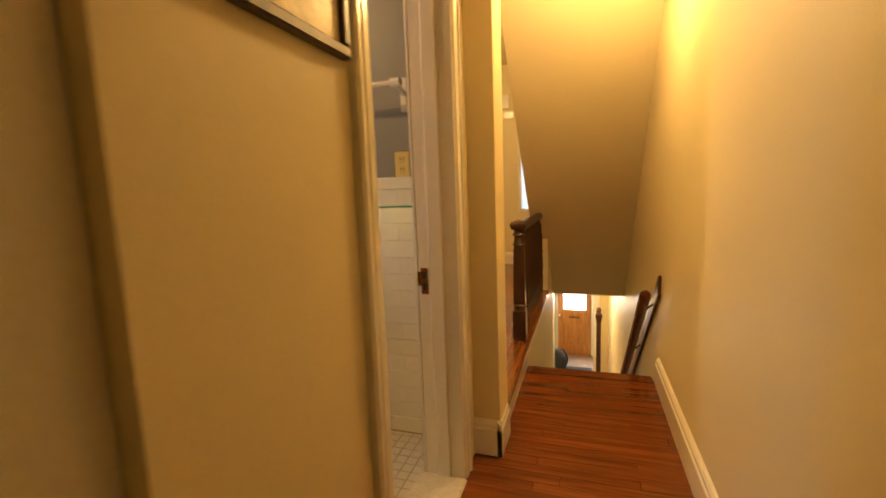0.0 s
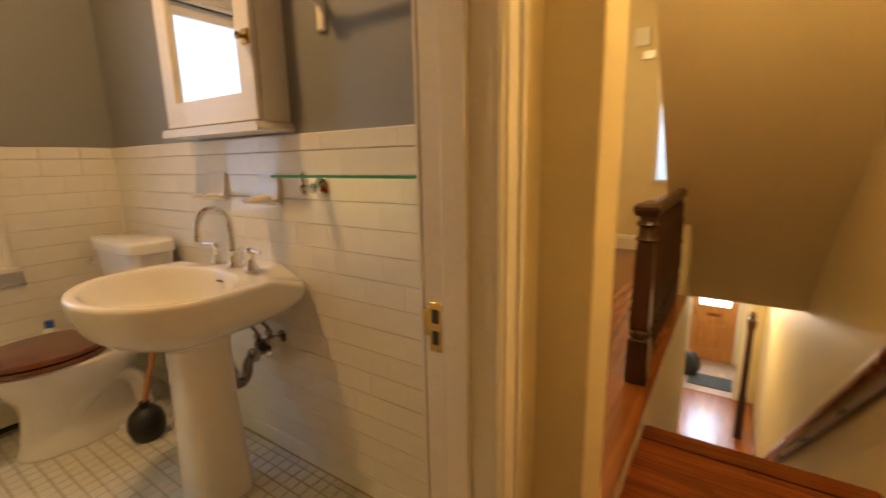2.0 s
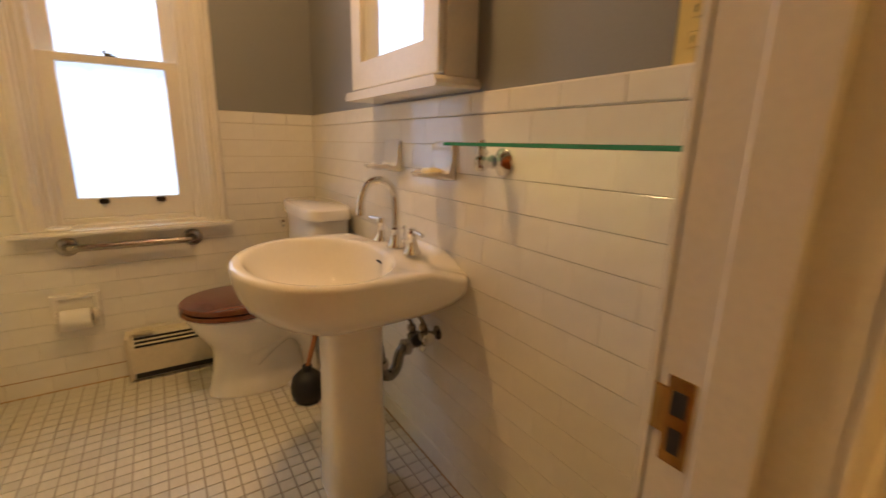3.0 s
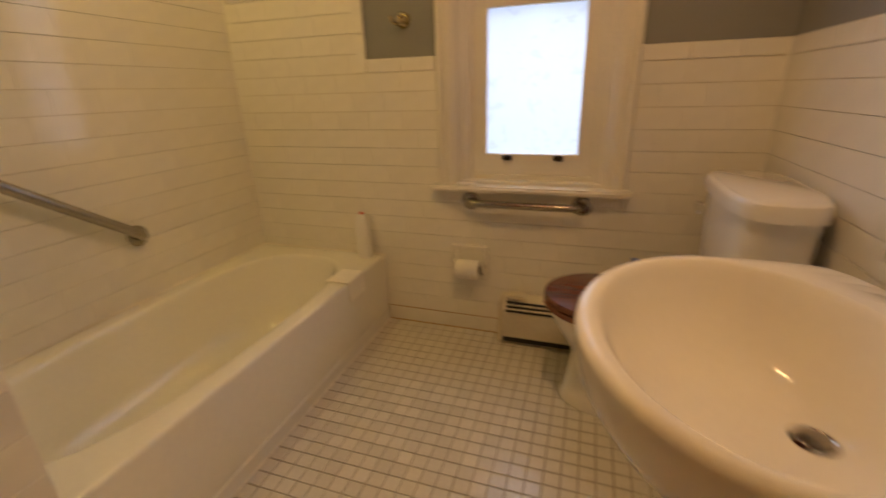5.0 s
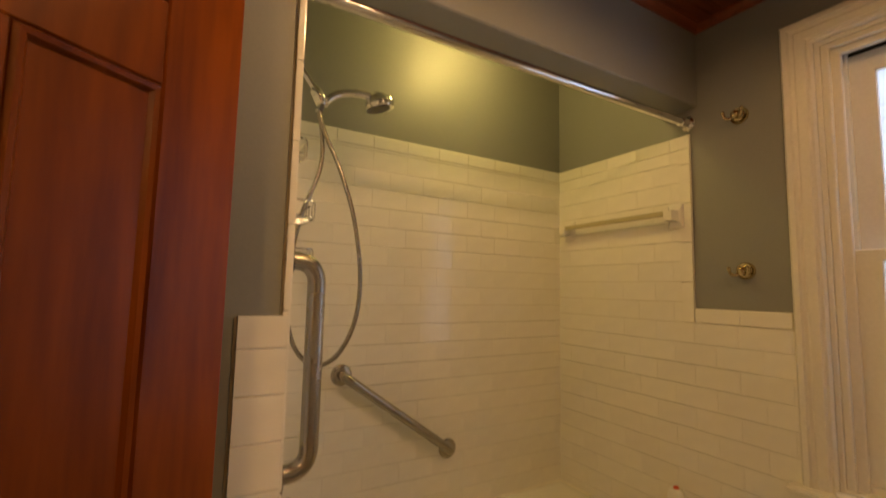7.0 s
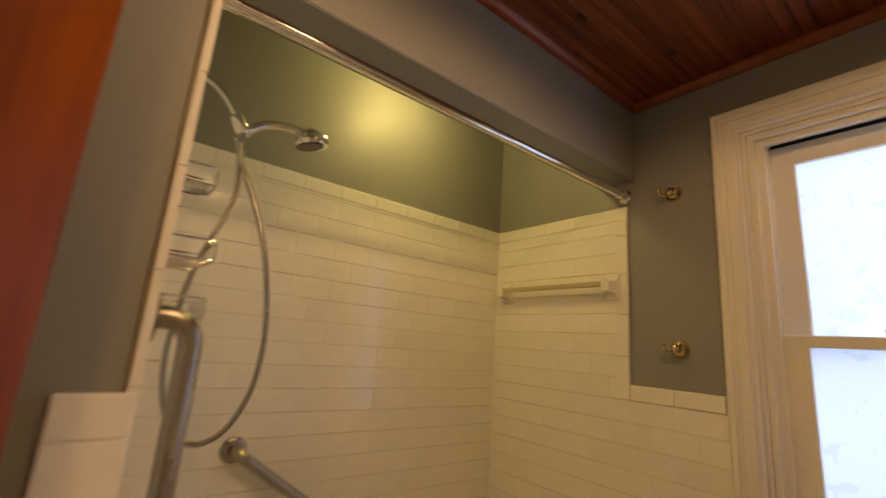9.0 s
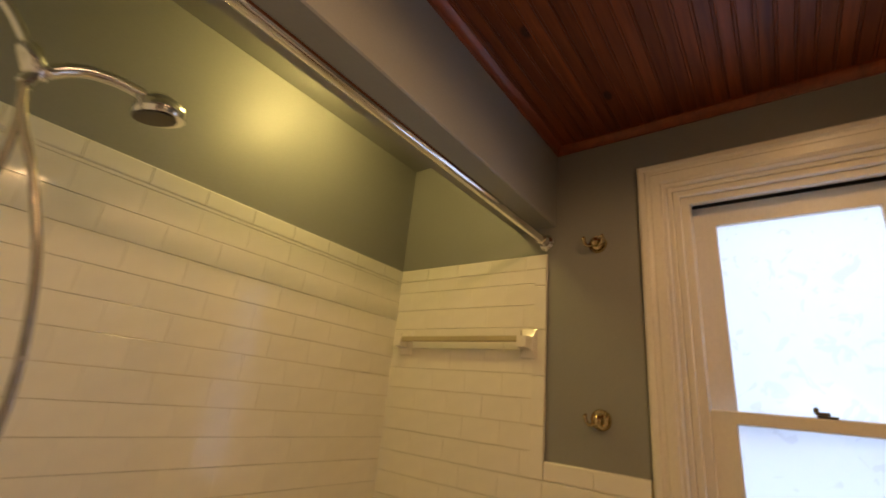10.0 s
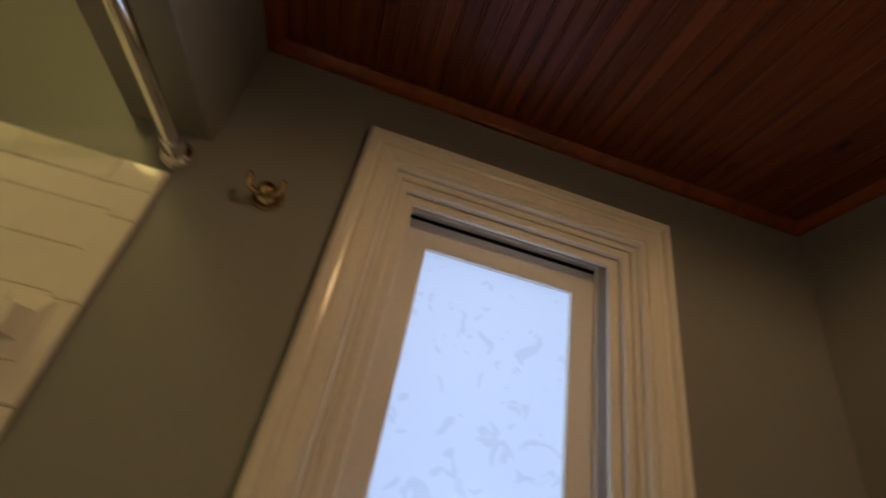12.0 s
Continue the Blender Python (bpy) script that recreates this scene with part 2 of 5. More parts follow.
def link_mesh(name, bm, mat, parent=None, label="", smooth=False):
    me = bpy.data.meshes.new(name)
    bmesh.ops.recalc_face_normals(bm, faces=bm.faces)
    bm.to_mesh(me)
    bm.free()
    me.materials.append(mat)
    if smooth:
        for p in me.polygons:
            p.use_smooth = True
        me.set_sharp_from_angle(angle=radians(42))
    ob = new(name, me)
    ob.parent = parent
    if label:
        ob["label"] = label
    return ob


def part(name, bm, mat, parent, label="", smooth=True):
    return link_mesh(name, bm, mat, parent, label, smooth)


def thing(name, at, label, category, group="", m=None):
    """An empty at the base of a thing; parts are given in the thing's own axes."""
    ob = new(name)
    ob.empty_display_size = 0.05
    ob.matrix_world = m if m is not None else pose(*at)
    return tagged(ob, label, category, group)


def box(bm, x0, x1, y0, y1, z0, z1, bevel=0.0, segments=1):
    r = bmesh.ops.create_cube(bm, size=1, matrix=Matrix.Translation(((x0 + x1) / 2, (y0 + y1) / 2, (z0 + z1) / 2)) @ Matrix.Diagonal((x1 - x0, y1 - y0, z1 - z0, 1)))
    if bevel:
        es = {e for v in r["verts"] for e in v.link_edges}
        bmesh.ops.bevel(bm, geom=list(es), offset=bevel, segments=segments, affect="EDGES")
    return bm


def boxes(*rows, bevel=0.0, segments=1):
    bm = bmesh.new()
    for row in rows:
        box(bm, *row, bevel=bevel, segments=segments)
    return bm


def lathe(profile, steps=28, m=None, sx=1.0, sy=1.0):
    """A solid of revolution about z from (radius, height) rows."""
    bm = bmesh.new()
    rings = []
    for r, z in profile:
        if r < 1e-5:
            rings.append([bm.verts.new((0, 0, z))])
        else:
            rings.append([bm.verts.new((r * sx * math.cos(2 * math.pi * k / steps), r * sy * math.sin(2 * math.pi * k / steps), z)) for k in range(steps)])
    skin(bm, rings, steps)
    if m is not None:
        bmesh.ops.transform(bm, matrix=m, verts=bm.verts)
    return bm


def skin(bm, rings, steps):
    for a, b in zip(rings, rings[1:]):
        for k in range(steps):
            j = (k + 1) % steps
            if len(a) == 1 and len(b) == 1:
                continue
            if len(a) == 1:
                bm.faces.new((a[0], b[k], b[j]))
            elif len(b) == 1:
                bm.faces.new((a[k], a[j], b[0]))
            else:
                bm.faces.new((a[k], a[j], b[j], b[k]))
    for ring in (rings[0], rings[-1]):
        if len(ring) > 2:
            bm.faces.new(ring)


def loft(outlines):
    """Closed outlines of equally many points, skinned one after another and capped."""
    bm = bmesh.new()
    rings = [[bm.verts.new(p) for p in o] for o in outlines]
    skin(bm, rings, len(rings[0]))
    return bm


def tube(points, radius, steps=12, bm=None):
    """A round bar along points (smoothed by the caller), capped."""
    bm = bm or bmesh.new()
    pts = [Vector(p) for p in points]
    rings, up = [], Vector((0.13, 0.27, 0.95)).normalized()
    for i, p in enumerate(pts):
        d = (pts[min(i + 1, len(pts) - 1)] - pts[max(i - 1, 0)]).normalized()
        u = d.cross(up)
        if u.length < 1e-3:
            u = d.cross(Vector((1, 0, 0)))
        u.normalize()
        up = u.cross(d)
        v = d.cross(u)
        rings.append([bm.verts.new(p + radius * (math.cos(2 * math.pi * k / steps) * u + math.sin(2 * math.pi * k / steps) * v)) for k in range(steps)])
    skin(bm, rings, steps)
    return bm


def rounded(points, r, n=6):
    """A polyline with its inner corners rounded to radius r."""
    pts = [Vector(p) for p in points]
    out = [pts[0]]
    for a, b, c in zip(pts, pts[1:], pts[2:]):
        p, q = b + (a - b).normalized() * r, b + (c - b).normalized() * r
        for k in range(n + 1):
            t = k / n
            out.append((1 - t) ** 2 * p + 2 * t * (1 - t) * b + t * t * q)
    return out + [pts[-1]]


def smooth_path(points, n=8):
    """Catmull-Rom through the points."""
    p = [Vector(points[0])] + [Vector(q) for q in points] + [Vector(points[-1])]
    out = []
    for i in range(1, len(p) - 2):
        for k in range(n):
            t = k / n
            out.append(0.5 * (2 * p[i] + (p[i + 1] - p[i - 1]) * t + (2 * p[i - 1] - 5 * p[i] + 4 * p[i + 1] - p[i + 2]) * t * t + (3 * p[i] - p[i - 1] - 3 * p[i + 1] + p[i + 2]) * t ** 3))
    return out + [p[-1]]


def oval(cx, cy, rx, ry, z, steps=36, power=2.0):
    out = []
    for k in range(steps):
        a = 2 * math.pi * k / steps
        c, s = math.cos(a), math.sin(a)
        out.append((cx + rx * math.copysign(abs(c) ** (2 / power), c), cy + ry * math.copysign(abs(s) ** (2 / power), s), z))
    return out


def profile_bar(outline, m, length):
    """An outline in the plane of x and z, run along y for that length, then placed by m."""
    bm = loft([[(x, 0, z) for x, z in outline], [(x, length, z) for x, z in outline]])
    bmesh.ops.transform(bm, matrix=m, verts=bm.verts)
    return bm


def ring_frame(y0, y1, z0, z1, side, bottom, top, x0, x1, swap=False, bevel=0.003):
    """One frame of four mitred bars, in the plane of y and z (or of x and z with swap), x0..x1 thick."""
    bm = bmesh.new()
    o = [(y0, z0), (y1, z0), (y1, z1), (y0, z1)]
    i = [(y0 + side, z0 + bottom), (y1 - side, z0 + bottom), (y1 - side, z1 - top), (y0 + side, z1 - top)]

    def put(x, p):
        return bm.verts.new((p[0], x, p[1]) if swap else (x, p[0], p[1]))

    rings = [[put(x, p) for p in q] for x, q in ((x0, o), (x1, o), (x1, i), (x0, i))]
    for a, b in zip(rings, rings[1:] + rings[:1]):
        for k in range(4):
            bm.faces.new((a[k], a[(k + 1) % 4], b[(k + 1) % 4], b[k]))
    if bevel:
        bmesh.ops.bevel(bm, geom=[e for e in bm.edges if not (len({round(v.co[1 if swap else 0], 5) for v in e.verts}) == 1 and len({round(v.co[0 if swap else 1], 5) for v in e.verts}) == 2 and len({round(v.co[2], 5) for v in e.verts}) == 2)], offset=bevel, segments=1, affect="EDGES")
    return bm


def structure(name, bm, mat, label="", smooth=False):
    return tagged(link_mesh(name, bm, mat, None, "", smooth), label, "", "", "structure")

# ---- bathroom shell ----
XW, YN, YS = -2.51, 1.612, -0.61        # tile faces: window wall, basin wall, wall behind the tub
XP, YP, YQ = -2.518, 1.622, -0.618      # painted faces just behind them
CEIL, CAP, TALL = 2.336, 1.23, 1.91
DOOR_L, DOOR_R, DOOR_H = 0.70, 1.335, 2.02
XB, XH = -0.372, -0.225                 # the door wall's bathroom face and hall face
WY0, WY1, WZ0, WZ1 = 0.492, 1.088, 0.70, 2.085   # window opening

structure("wall_bath_north", boxes((-2.66, XB, YP, 1.73, -0.02, 2.6)), GREY)
structure("wall_bath_west", boxes((-2.66, XP, -0.76, WY0, -0.02, 2.6), (-2.66, XP, WY1, YP, -0.02, 2.6), (-2.66, XP, WY0, WY1, -0.02, WZ0), (-2.66, XP, WY0, WY1, WZ1, 2.6)), GREY)
structure("wall_tub_back", boxes((XP, XB, -0.76, YQ, -0.02, 2.6)), GREY)
structure("wall_tub_end", boxes((-0.99, XB, YQ, 0.237, -0.02, 2.6), bevel=0.004), GREY)
structure("wall_tub_header", boxes((XP, -0.99, -0.035, 0.122, 2.012, 2.44), bevel=0.004), GREY)
structure("wall_door", boxes((XB, XH, -1.3, -0.62, -0.02, 2.6), (XB, XH, -0.62, 0.108, 2.06, 2.6), (XB, XH, 0.108, DOOR_L - 0.02, -0.02, 2.6), (XB, XH, DOOR_R + 0.02, 1.545, -0.02, 2.6), (XB, XH, DOOR_L - 0.02, DOOR_R + 0.02, DOOR_H + 0.02, 2.6)), CREAM)
structure("wall_bath_east_lining", boxes((XB - 0.008, XB, 0.237, DOOR_L - 0.10, 0, CEIL), (XB - 0.008, XB, DOOR_R + 0.10, YP, 0, CEIL), (XB - 0.008, XB, DOOR_L - 0.10, DOOR_R + 0.10, DOOR_H + 0.1, CEIL)), GREY)
structure("floor_bath", boxes((XP, XB, YQ, YP, -0.10, -0.003)), FLOORGROUT)

# board ceiling: narrow boards with a bead along each edge, one mesh
bm = bmesh.new()
box(bm, XP, XB, 0.122, YP, CEIL + 0.0032, CEIL + 0.05)
y = 0.125
while y < YP - 0.002:
    y1 = min(y + 0.0405, YP - 0.001)
    box(bm, XP, XB, y, y1 - 0.0085, CEIL, CEIL + 0.013, bevel=0.0014)
    box(bm, XP, XB, y1 - 0.0079, y1 - 0.0012, CEIL + 0.0006, CEIL + 0.012, bevel=0.0016)
    y += 0.0405
structure("ceiling_bath", bm, CEILWOOD)
structure("ceiling_tub_alcove", boxes((XP, -0.99, YQ, -0.035, 2.43, 2.55)), GREY)
cove = [(0, 0), (0.030, 0), (0.030, -0.007), (0.020, -0.012), (0.011, -0.022), (0.009, -0.029), (0, -0.029)]
trim = tagged(new("trim_ceiling_bath"), kind="structure")
part("cove", profile_bar(cove, pose(XP, 0.122, CEIL), YP - 0.122), CEILTRIM, trim)
part("cove", profile_bar(cove, pose(XP, YP, CEIL, 0, 0, -90), XB - XP), CEILTRIM, trim)
part("cove", profile_bar(cove, pose(XB, 0.122, CEIL, 0, 0, 90), XB - XP), CEILTRIM, trim)
part("cove", profile_bar(cove, pose(XB, YP, CEIL, 0, 0, 180), YP - 0.122), CEILTRIM, trim)

# ---- hall shell ----
XR, XL, EDGE, STEP = 0.650, -0.118, 2.54, 0.145
FAR, LOW = 5.70, -2.65
structure("floor_hall", boxes((XH - 0.15, XR, -1.3, EDGE - 0.02, -0.2, -0.012)), OAKFLOOR)
structure("wall_hall_right", boxes((XR, XR + 0.12, -1.3, 9.9, LOW - 0.1, 2.95)), CREAM)
structure("wall_hall_back", boxes((XH, XR, -1.42, -1.3, -0.1, 2.6)), CREAM)
structure("wall_hall_pier", boxes((XB, XL + 0.010, 1.545, 1.73, -0.02, 2.95), bevel=0.003), CREAM)
structure("ceiling_hall", boxes((XH, XR, -1.3, 2.30, 2.42, 2.54)), CREAM)
structure("floor_upper_hall", boxes((-2.2, XL - 0.02, 1.73, FAR, -0.15, STEP - 0.012)), OAKFLOOR_Y)
structure("wall_upper_hall_left", boxes((-2.32, -2.2, 1.73, FAR, 0, 2.9)), CREAM)
structure("wall_upper_hall_far", boxes((-2.32, -0.63, FAR, FAR + 0.15, 0, 2.9), (-0.63, -0.12, FAR, FAR + 0.15, 0, 0.86), (-0.63, -0.12, FAR, FAR + 0.15, 1.95, 2.9)), CREAM)
structure("ceiling_upper_hall", boxes((-2.32, XL - 0.10, 1.73, FAR + 0.15, 2.78, 2.9)), CREAM)
structure("wall_stair_side", boxes((-0.262, XL, 4.15, FAR + 0.15, STEP, 2.9)), CREAM)
structure("wall_below_landing", boxes((-0.25, XL - 0.004, EDGE, 4.92, LOW, STEP - 0.03)), CREAM)

# sloping underside of the flight above
y0, z0, y1, z1 = 4.875, -0.05, 2.42, 2.36
bm = loft([[(x, y0, z0), (x, y0 + 0.02, z0 + 0.30), (x, y1 + 0.02, z1 + 0.5), (x, y1, z1 + 0.2), (x, y1, z1)] for x in (-0.262, XR)])
structure("ceiling_stair_soffit", bm, CREAM)
structure("wall_stairhead", boxes((XL - 0.10, XR, 2.30, 2.43, 2.36, 2.95)), CREAM)
structure("ceiling_lower_hall", boxes((-1.5, XR, 4.87, 9.9, -0.06, 0.12)), CREAM)
structure("floor_lower_hall", boxes((-1.5, XR, EDGE, 8.4, LOW - 0.1, LOW)), OAKFLOOR_Y)
structure("floor_vestibule", boxes((-1.5, XR, 8.4, 9.9, LOW - 0.1, LOW + 0.004)), PINKFLOOR)
structure("wall_lower_left", boxes((-0.62, -0.50, 4.92, 9.9, LOW, -0.05), (-0.5, -0.25, 4.92, 5.02, LOW, -0.05)), CREAM)
structure("wall_vestibule", boxes((-0.5, -0.37, 8.4, 8.52, LOW, -0.06), (0.40, XR, 8.4, 8.52, LOW, -0.06), (-0.37, 0.40, 8.4, 8.52, LOW + 2.1, -0.06)), CREAM)
structure("wall_front", boxes((-0.62, -0.40, 9.78, 9.9, LOW, -0.05), (0.40, XR, 9.78, 9.9, LOW, -0.05), (-0.40, 0.40, 9.78, 9.9, LOW + 2.12, -0.05)), CREAM)

# flight going down
for k in range(1, 14):
    st = structure("stair_step", boxes((XL, XR, EDGE + (k - 1) * 0.24, EDGE + k * 0.24, LOW, -k * 0.1893 - 0.03)), TRIM)
    part("tread", boxes((XL + 0.002, XR - 0.002, EDGE + (k - 1) * 0.24 + 0.001, EDGE + k * 0.24 + 0.02, -k * 0.1893 - 0.028, -k * 0.1893), bevel=0.006), OAKFLOOR, st)

# ---- baseboards, casings and the step ----
base = [(0, 0), (0.022, 0), (0.022, 0.118), (0.016, 0.126), (0.016, 0.140), (0.009, 0.152), (0, 0.158)]


def baseboard(x, y, turn, length, z=0.0):
    return tagged(link_mesh("baseboard", profile_bar(base, pose(x, y, z, 0, 0, turn), length), TRIM), "white painted moulded baseboard along the wall", "", "", "structure")


baseboard(XR, 2.46, 180, 3.7)
baseboard(XH, -1.3, 0, DOOR_L + 1.3 - 0.09)
baseboard(XH, 1.545, -90, XL - XH + 0.020)
baseboard(XL, 1.523, 0, 0.205)
baseboard(-2.2, 1.73, 0, FAR - 1.73, STEP)
baseboard(-2.2, FAR, -90, 1.98, STEP)
structure("trim_step_riser", boxes((XL - 0.02, XL, 1.728, EDGE + 0.01, -0.012, STEP - 0.028)), TRIM, "white painted riser of the step to the upper landing")
structure("trim_step_nosing", boxes((XL - 0.10, XL + 0.012, 1.732, 4.15, STEP - 0.026, STEP + 0.002), bevel=0.008, segments=2), OAKFLOOR_Y, "varnished oak nosing along the landing edge")
structure("trim_stairhead_nosing", boxes((XL, XR - 0.022, EDGE - 0.09, EDGE + 0.022, -0.026, 0.002), bevel=0.008, segments=2), OAKFLOOR, "varnished oak nosing at the head of the stairs")


def casing_profile(w, d):
    return [(0, 0), (0, d * 0.75), (w * 0.10, d), (w * 0.26, d), (w * 0.32, d * 0.72), (w * 0.42, d * 0.66), (w * 0.50, d * 0.80), (w * 0.78, d * 0.72), (w * 0.84, d * 0.50), (w * 0.93, d * 0.55), (w, d * 0.35), (w, 0)]


def casing(parent, m, width, height, w, d, mat=TRIM, legs=0.0):
    """Mitred moulded architrave round an opening of width by height, in the plane of m's x and z, standing out along -y."""
    prof = casing_profile(w, d)
    rows = [(-1, 0), (-1, 1), (1, 1), (1, 0)]
    outlines = []
    for sx, top in rows:
        outlines.append([(sx * (width / 2 + w - px), -py, (height + w - px) if top else -legs) for px, py in prof])
    for a, b in zip(outlines, outlines[1:]):
        bm = loft([a, b])
        bmesh.ops.transform(bm, matrix=m, verts=bm.verts)
        part("architrave", bm, mat, parent, smooth=False)


# bathroom doorway
dw = tagged(new("door_1"), "moulded white painted door frame to the tiled bathroom", "", "", "structure")
W = DOOR_R - DOOR_L
dc = (DOOR_L + DOOR_R) / 2
casing(dw, pose(XH, dc, 0, 0, 0, 90), W, DOOR_H, 0.085, 0.024)
casing(dw, pose(XB - 0.008, dc, 0, 0, 0, -90), W, DOOR_H, 0.085, 0.022)
for y0, y1 in ((DOOR_L - 0.02, DOOR_L), (DOOR_R, DOOR_R + 0.02)):
    part("jamb", boxes((XB - 0.006, XH + 0.004, y0, y1, 0, DOOR_H), bevel=0.002), TRIM, dw, smooth=False)
part("head", boxes((XB - 0.006, XH + 0.004, DOOR_L, DOOR_R, DOOR_H, DOOR_H + 0.02)), TRIM, dw, smooth=False)
for y0, y1 in ((DOOR_L, DOOR_L + 0.012), (DOOR_R - 0.012, DOOR_R)):
    part("stop", boxes((XB + 0.045, XB + 0.10, y0, y1, 0, DOOR_H), bevel=0.003), TRIM, dw, smooth=False)
sp = part("strike_plate", boxes((XB + 0.006, XB + 0.036, DOOR_R - 0.0025, DOOR_R + 0.001, 0.762, 0.865), bevel=0.001), BRASS, dw, "worn brass strike plate", smooth=False)
part("lip", boxes((XB - 0.008, XB + 0.007, DOOR_R - 0.003, DOOR_R + 0.0015, 0.795, 0.850), bevel=0.001), BRASS, sp, smooth=False)
part("keyhole", boxes((XB + 0.013, XB + 0.029, DOOR_R - 0.0035, DOOR_R, 0.822, 0.850)), BLACK, sp, smooth=False)
part("keyhole", boxes((XB + 0.014, XB + 0.028, DOOR_R - 0.0035, DOOR_R, 0.777, 0.806)), BLACK, sp, smooth=False)
structure("door_1_threshold", boxes((XB - 0.03, XH + 0.02, DOOR_L, DOOR_R, -0.02, 0.010), bevel=0.005, segments=2), MARBLE, "worn pale marble threshold under the bathroom doorway")

hd_ = tagged(new("door_2"), "closed painted door set deep in the hall wall", "", "", "structure")
part("door_leaf", boxes((XB + 0.070, XB + 0.108, -0.618, 0.106, 0, 2.058), bevel=0.002), TRIM, hd_, smooth=False)

# ---- bathroom door, swung open ----
HX, HY = XB - 0.012, DOOR_L + 0.004
door = thing("panel_door", None, "red-stained pine panel door with white porcelain knob, standing open", "door", m=pose(HX, HY, 0.012, 0, 0, 218.5))
# in the door's axes: x along the leaf from the hinge, y through it, z up; the side seen is -y
DW, DH, DT = 0.640, 1.985, 0.036
st, mid = 0.122, 0.715
rails = ((0.0, 0.21), (mid, mid + 0.19), (1.526, 1.640), (DH - 0.11, DH))
for x0, x1 in ((0, st), (DW - st, DW)):
    part("stile", boxes((x0, x1, -DT / 2, DT / 2, 0, DH), bevel=0.003), DOORWOOD, door, smooth=False)
for z0, z1 in rails:
    part("rail", boxes((st, DW - st, -DT / 2 + 0.0005, DT / 2 - 0.0005, z0, z1), bevel=0.002), DOORWOOD, door, smooth=False)
cx = DW / 2
for (za, zb) in ((rails[0][1], rails[1][0]), (rails[1][1], rails[2][0])):
    part("muntin", boxes((cx - 0.045, cx + 0.045, -DT / 2 + 0.0005, DT / 2 - 0.0005, za, zb), bevel=0.002), DOORWOOD, door, smooth=False)
for (za, zb), cols in (((rails[0][1], rails[1][0]), 2), ((rails[1][1], rails[2][0]), 2), ((rails[2][1], rails[3][0]), 1)):
    spans = ((st, cx - 0.045), (cx + 0.045, DW - st)) if cols == 2 else ((st, DW - st),)
    for xa, xb in spans:
        def ring(inset, d):
            return [(xa + inset, d, za + inset), (xb - inset, d, za + inset), (xb - inset, d, zb - inset), (xa + inset, d, zb - inset)]
        part("panel", loft([ring(0, 0.004), ring(0, -0.003), ring(0.016, -0.002), ring(0.020, -0.004), ring(0.048, -0.013), ring(0.049, -0.013)]), DOORWOOD, door, smooth=False)
        part("moulding", loft([ring(0.0, -DT / 2 + 0.004), ring(0.005, -DT / 2 - 0.004), ring(0.011, -DT / 2 - 0.002), ring(0.017, -DT / 2 + 0.007), ring(0.022, -0.003)]), DOORWOOD, door, smooth=False)
kz, kx = 0.804, DW - 0.088
outline = [(-0.026, -0.105), (-0.014, -0.118), (0.0, -0.124), (0.014, -0.118), (0.026, -0.105), (0.024, -0.03), (0.031, 0.0), (0.026, 0.035), (0.034, 0.056), (0.022, 0.066), (0.012, 0.082), (0.0, 0.090), (-0.012, 0.082), (-0.022, 0.066), (-0.034, 0.056), (-0.026, 0.035), (-0.031, 0.0), (-0.024, -0.03)]
pl = part("rose_plate", loft([[(kx + px * f, -DT / 2 + 0.001 - d, kz + pz * f) for px, pz in outline] for f, d in ((1.0, 0.0), (1.0, 0.004), (0.90, 0.006), (0.86, 0.0045), (0.80, 0.0045))]), BRONZE, door, "ornate tarnished bronze plate")
for px, pz, r in ((0.0, 0.062, 0.010), (-0.014, 0.046, 0.008), (0.014, 0.046, 0.008), (0.0, -0.105, 0.009), (-0.011, -0.088, 0.007), (0.011, -0.088, 0.007)):
    part("relief", lathe([(0.0, 0.004), (r * 0.7, 0.003), (r, 0.0)], 10, pose(kx + px, -DT / 2 - 0.0035, kz + pz, 90, 0, 0)), BRONZE, pl)
part("keyhole", boxes((kx - 0.003, kx + 0.003, -DT / 2 - 0.0055, -DT / 2, kz - 0.070, kz - 0.046)), BLACK, pl, smooth=False)
part("knob_shank", lathe([(0.016, 0), (0.015, 0.006), (0.010, 0.012), (0.009, 0.024), (0.012, 0.034)], 16, pose(kx, -DT / 2 - 0.003, kz, 90, 0, 0)), BRASS, door)
part("knob", lathe([(0.0, 0.028), (0.012, 0.029), (0.022, 0.034), (0.0275, 0.044), (0.0275, 0.052), (0.022, 0.062), (0.012, 0.068), (0.0, 0.070)], 28, pose(kx, -DT / 2, kz, 90, 0, 0)), PORCELAIN, door, "white porcelain knob")
part("bolt_knob", lathe([(0.004, 0), (0.004, 0.008), (0.009, 0.012), (0.010, 0.018), (0.006, 0.024), (0, 0.025)], 14, pose(DW - 0.048, -DT / 2, 0.935, 90, 0, 0)), PORCELAIN, door, "small white bolt knob")
for z in (0.25, 1.70):
    part("hinge", tube([(-0.004, -DT / 2 - 0.002, z), (-0.004, -DT / 2 - 0.002, z + 0.09)], 0.006), BRASS, door)

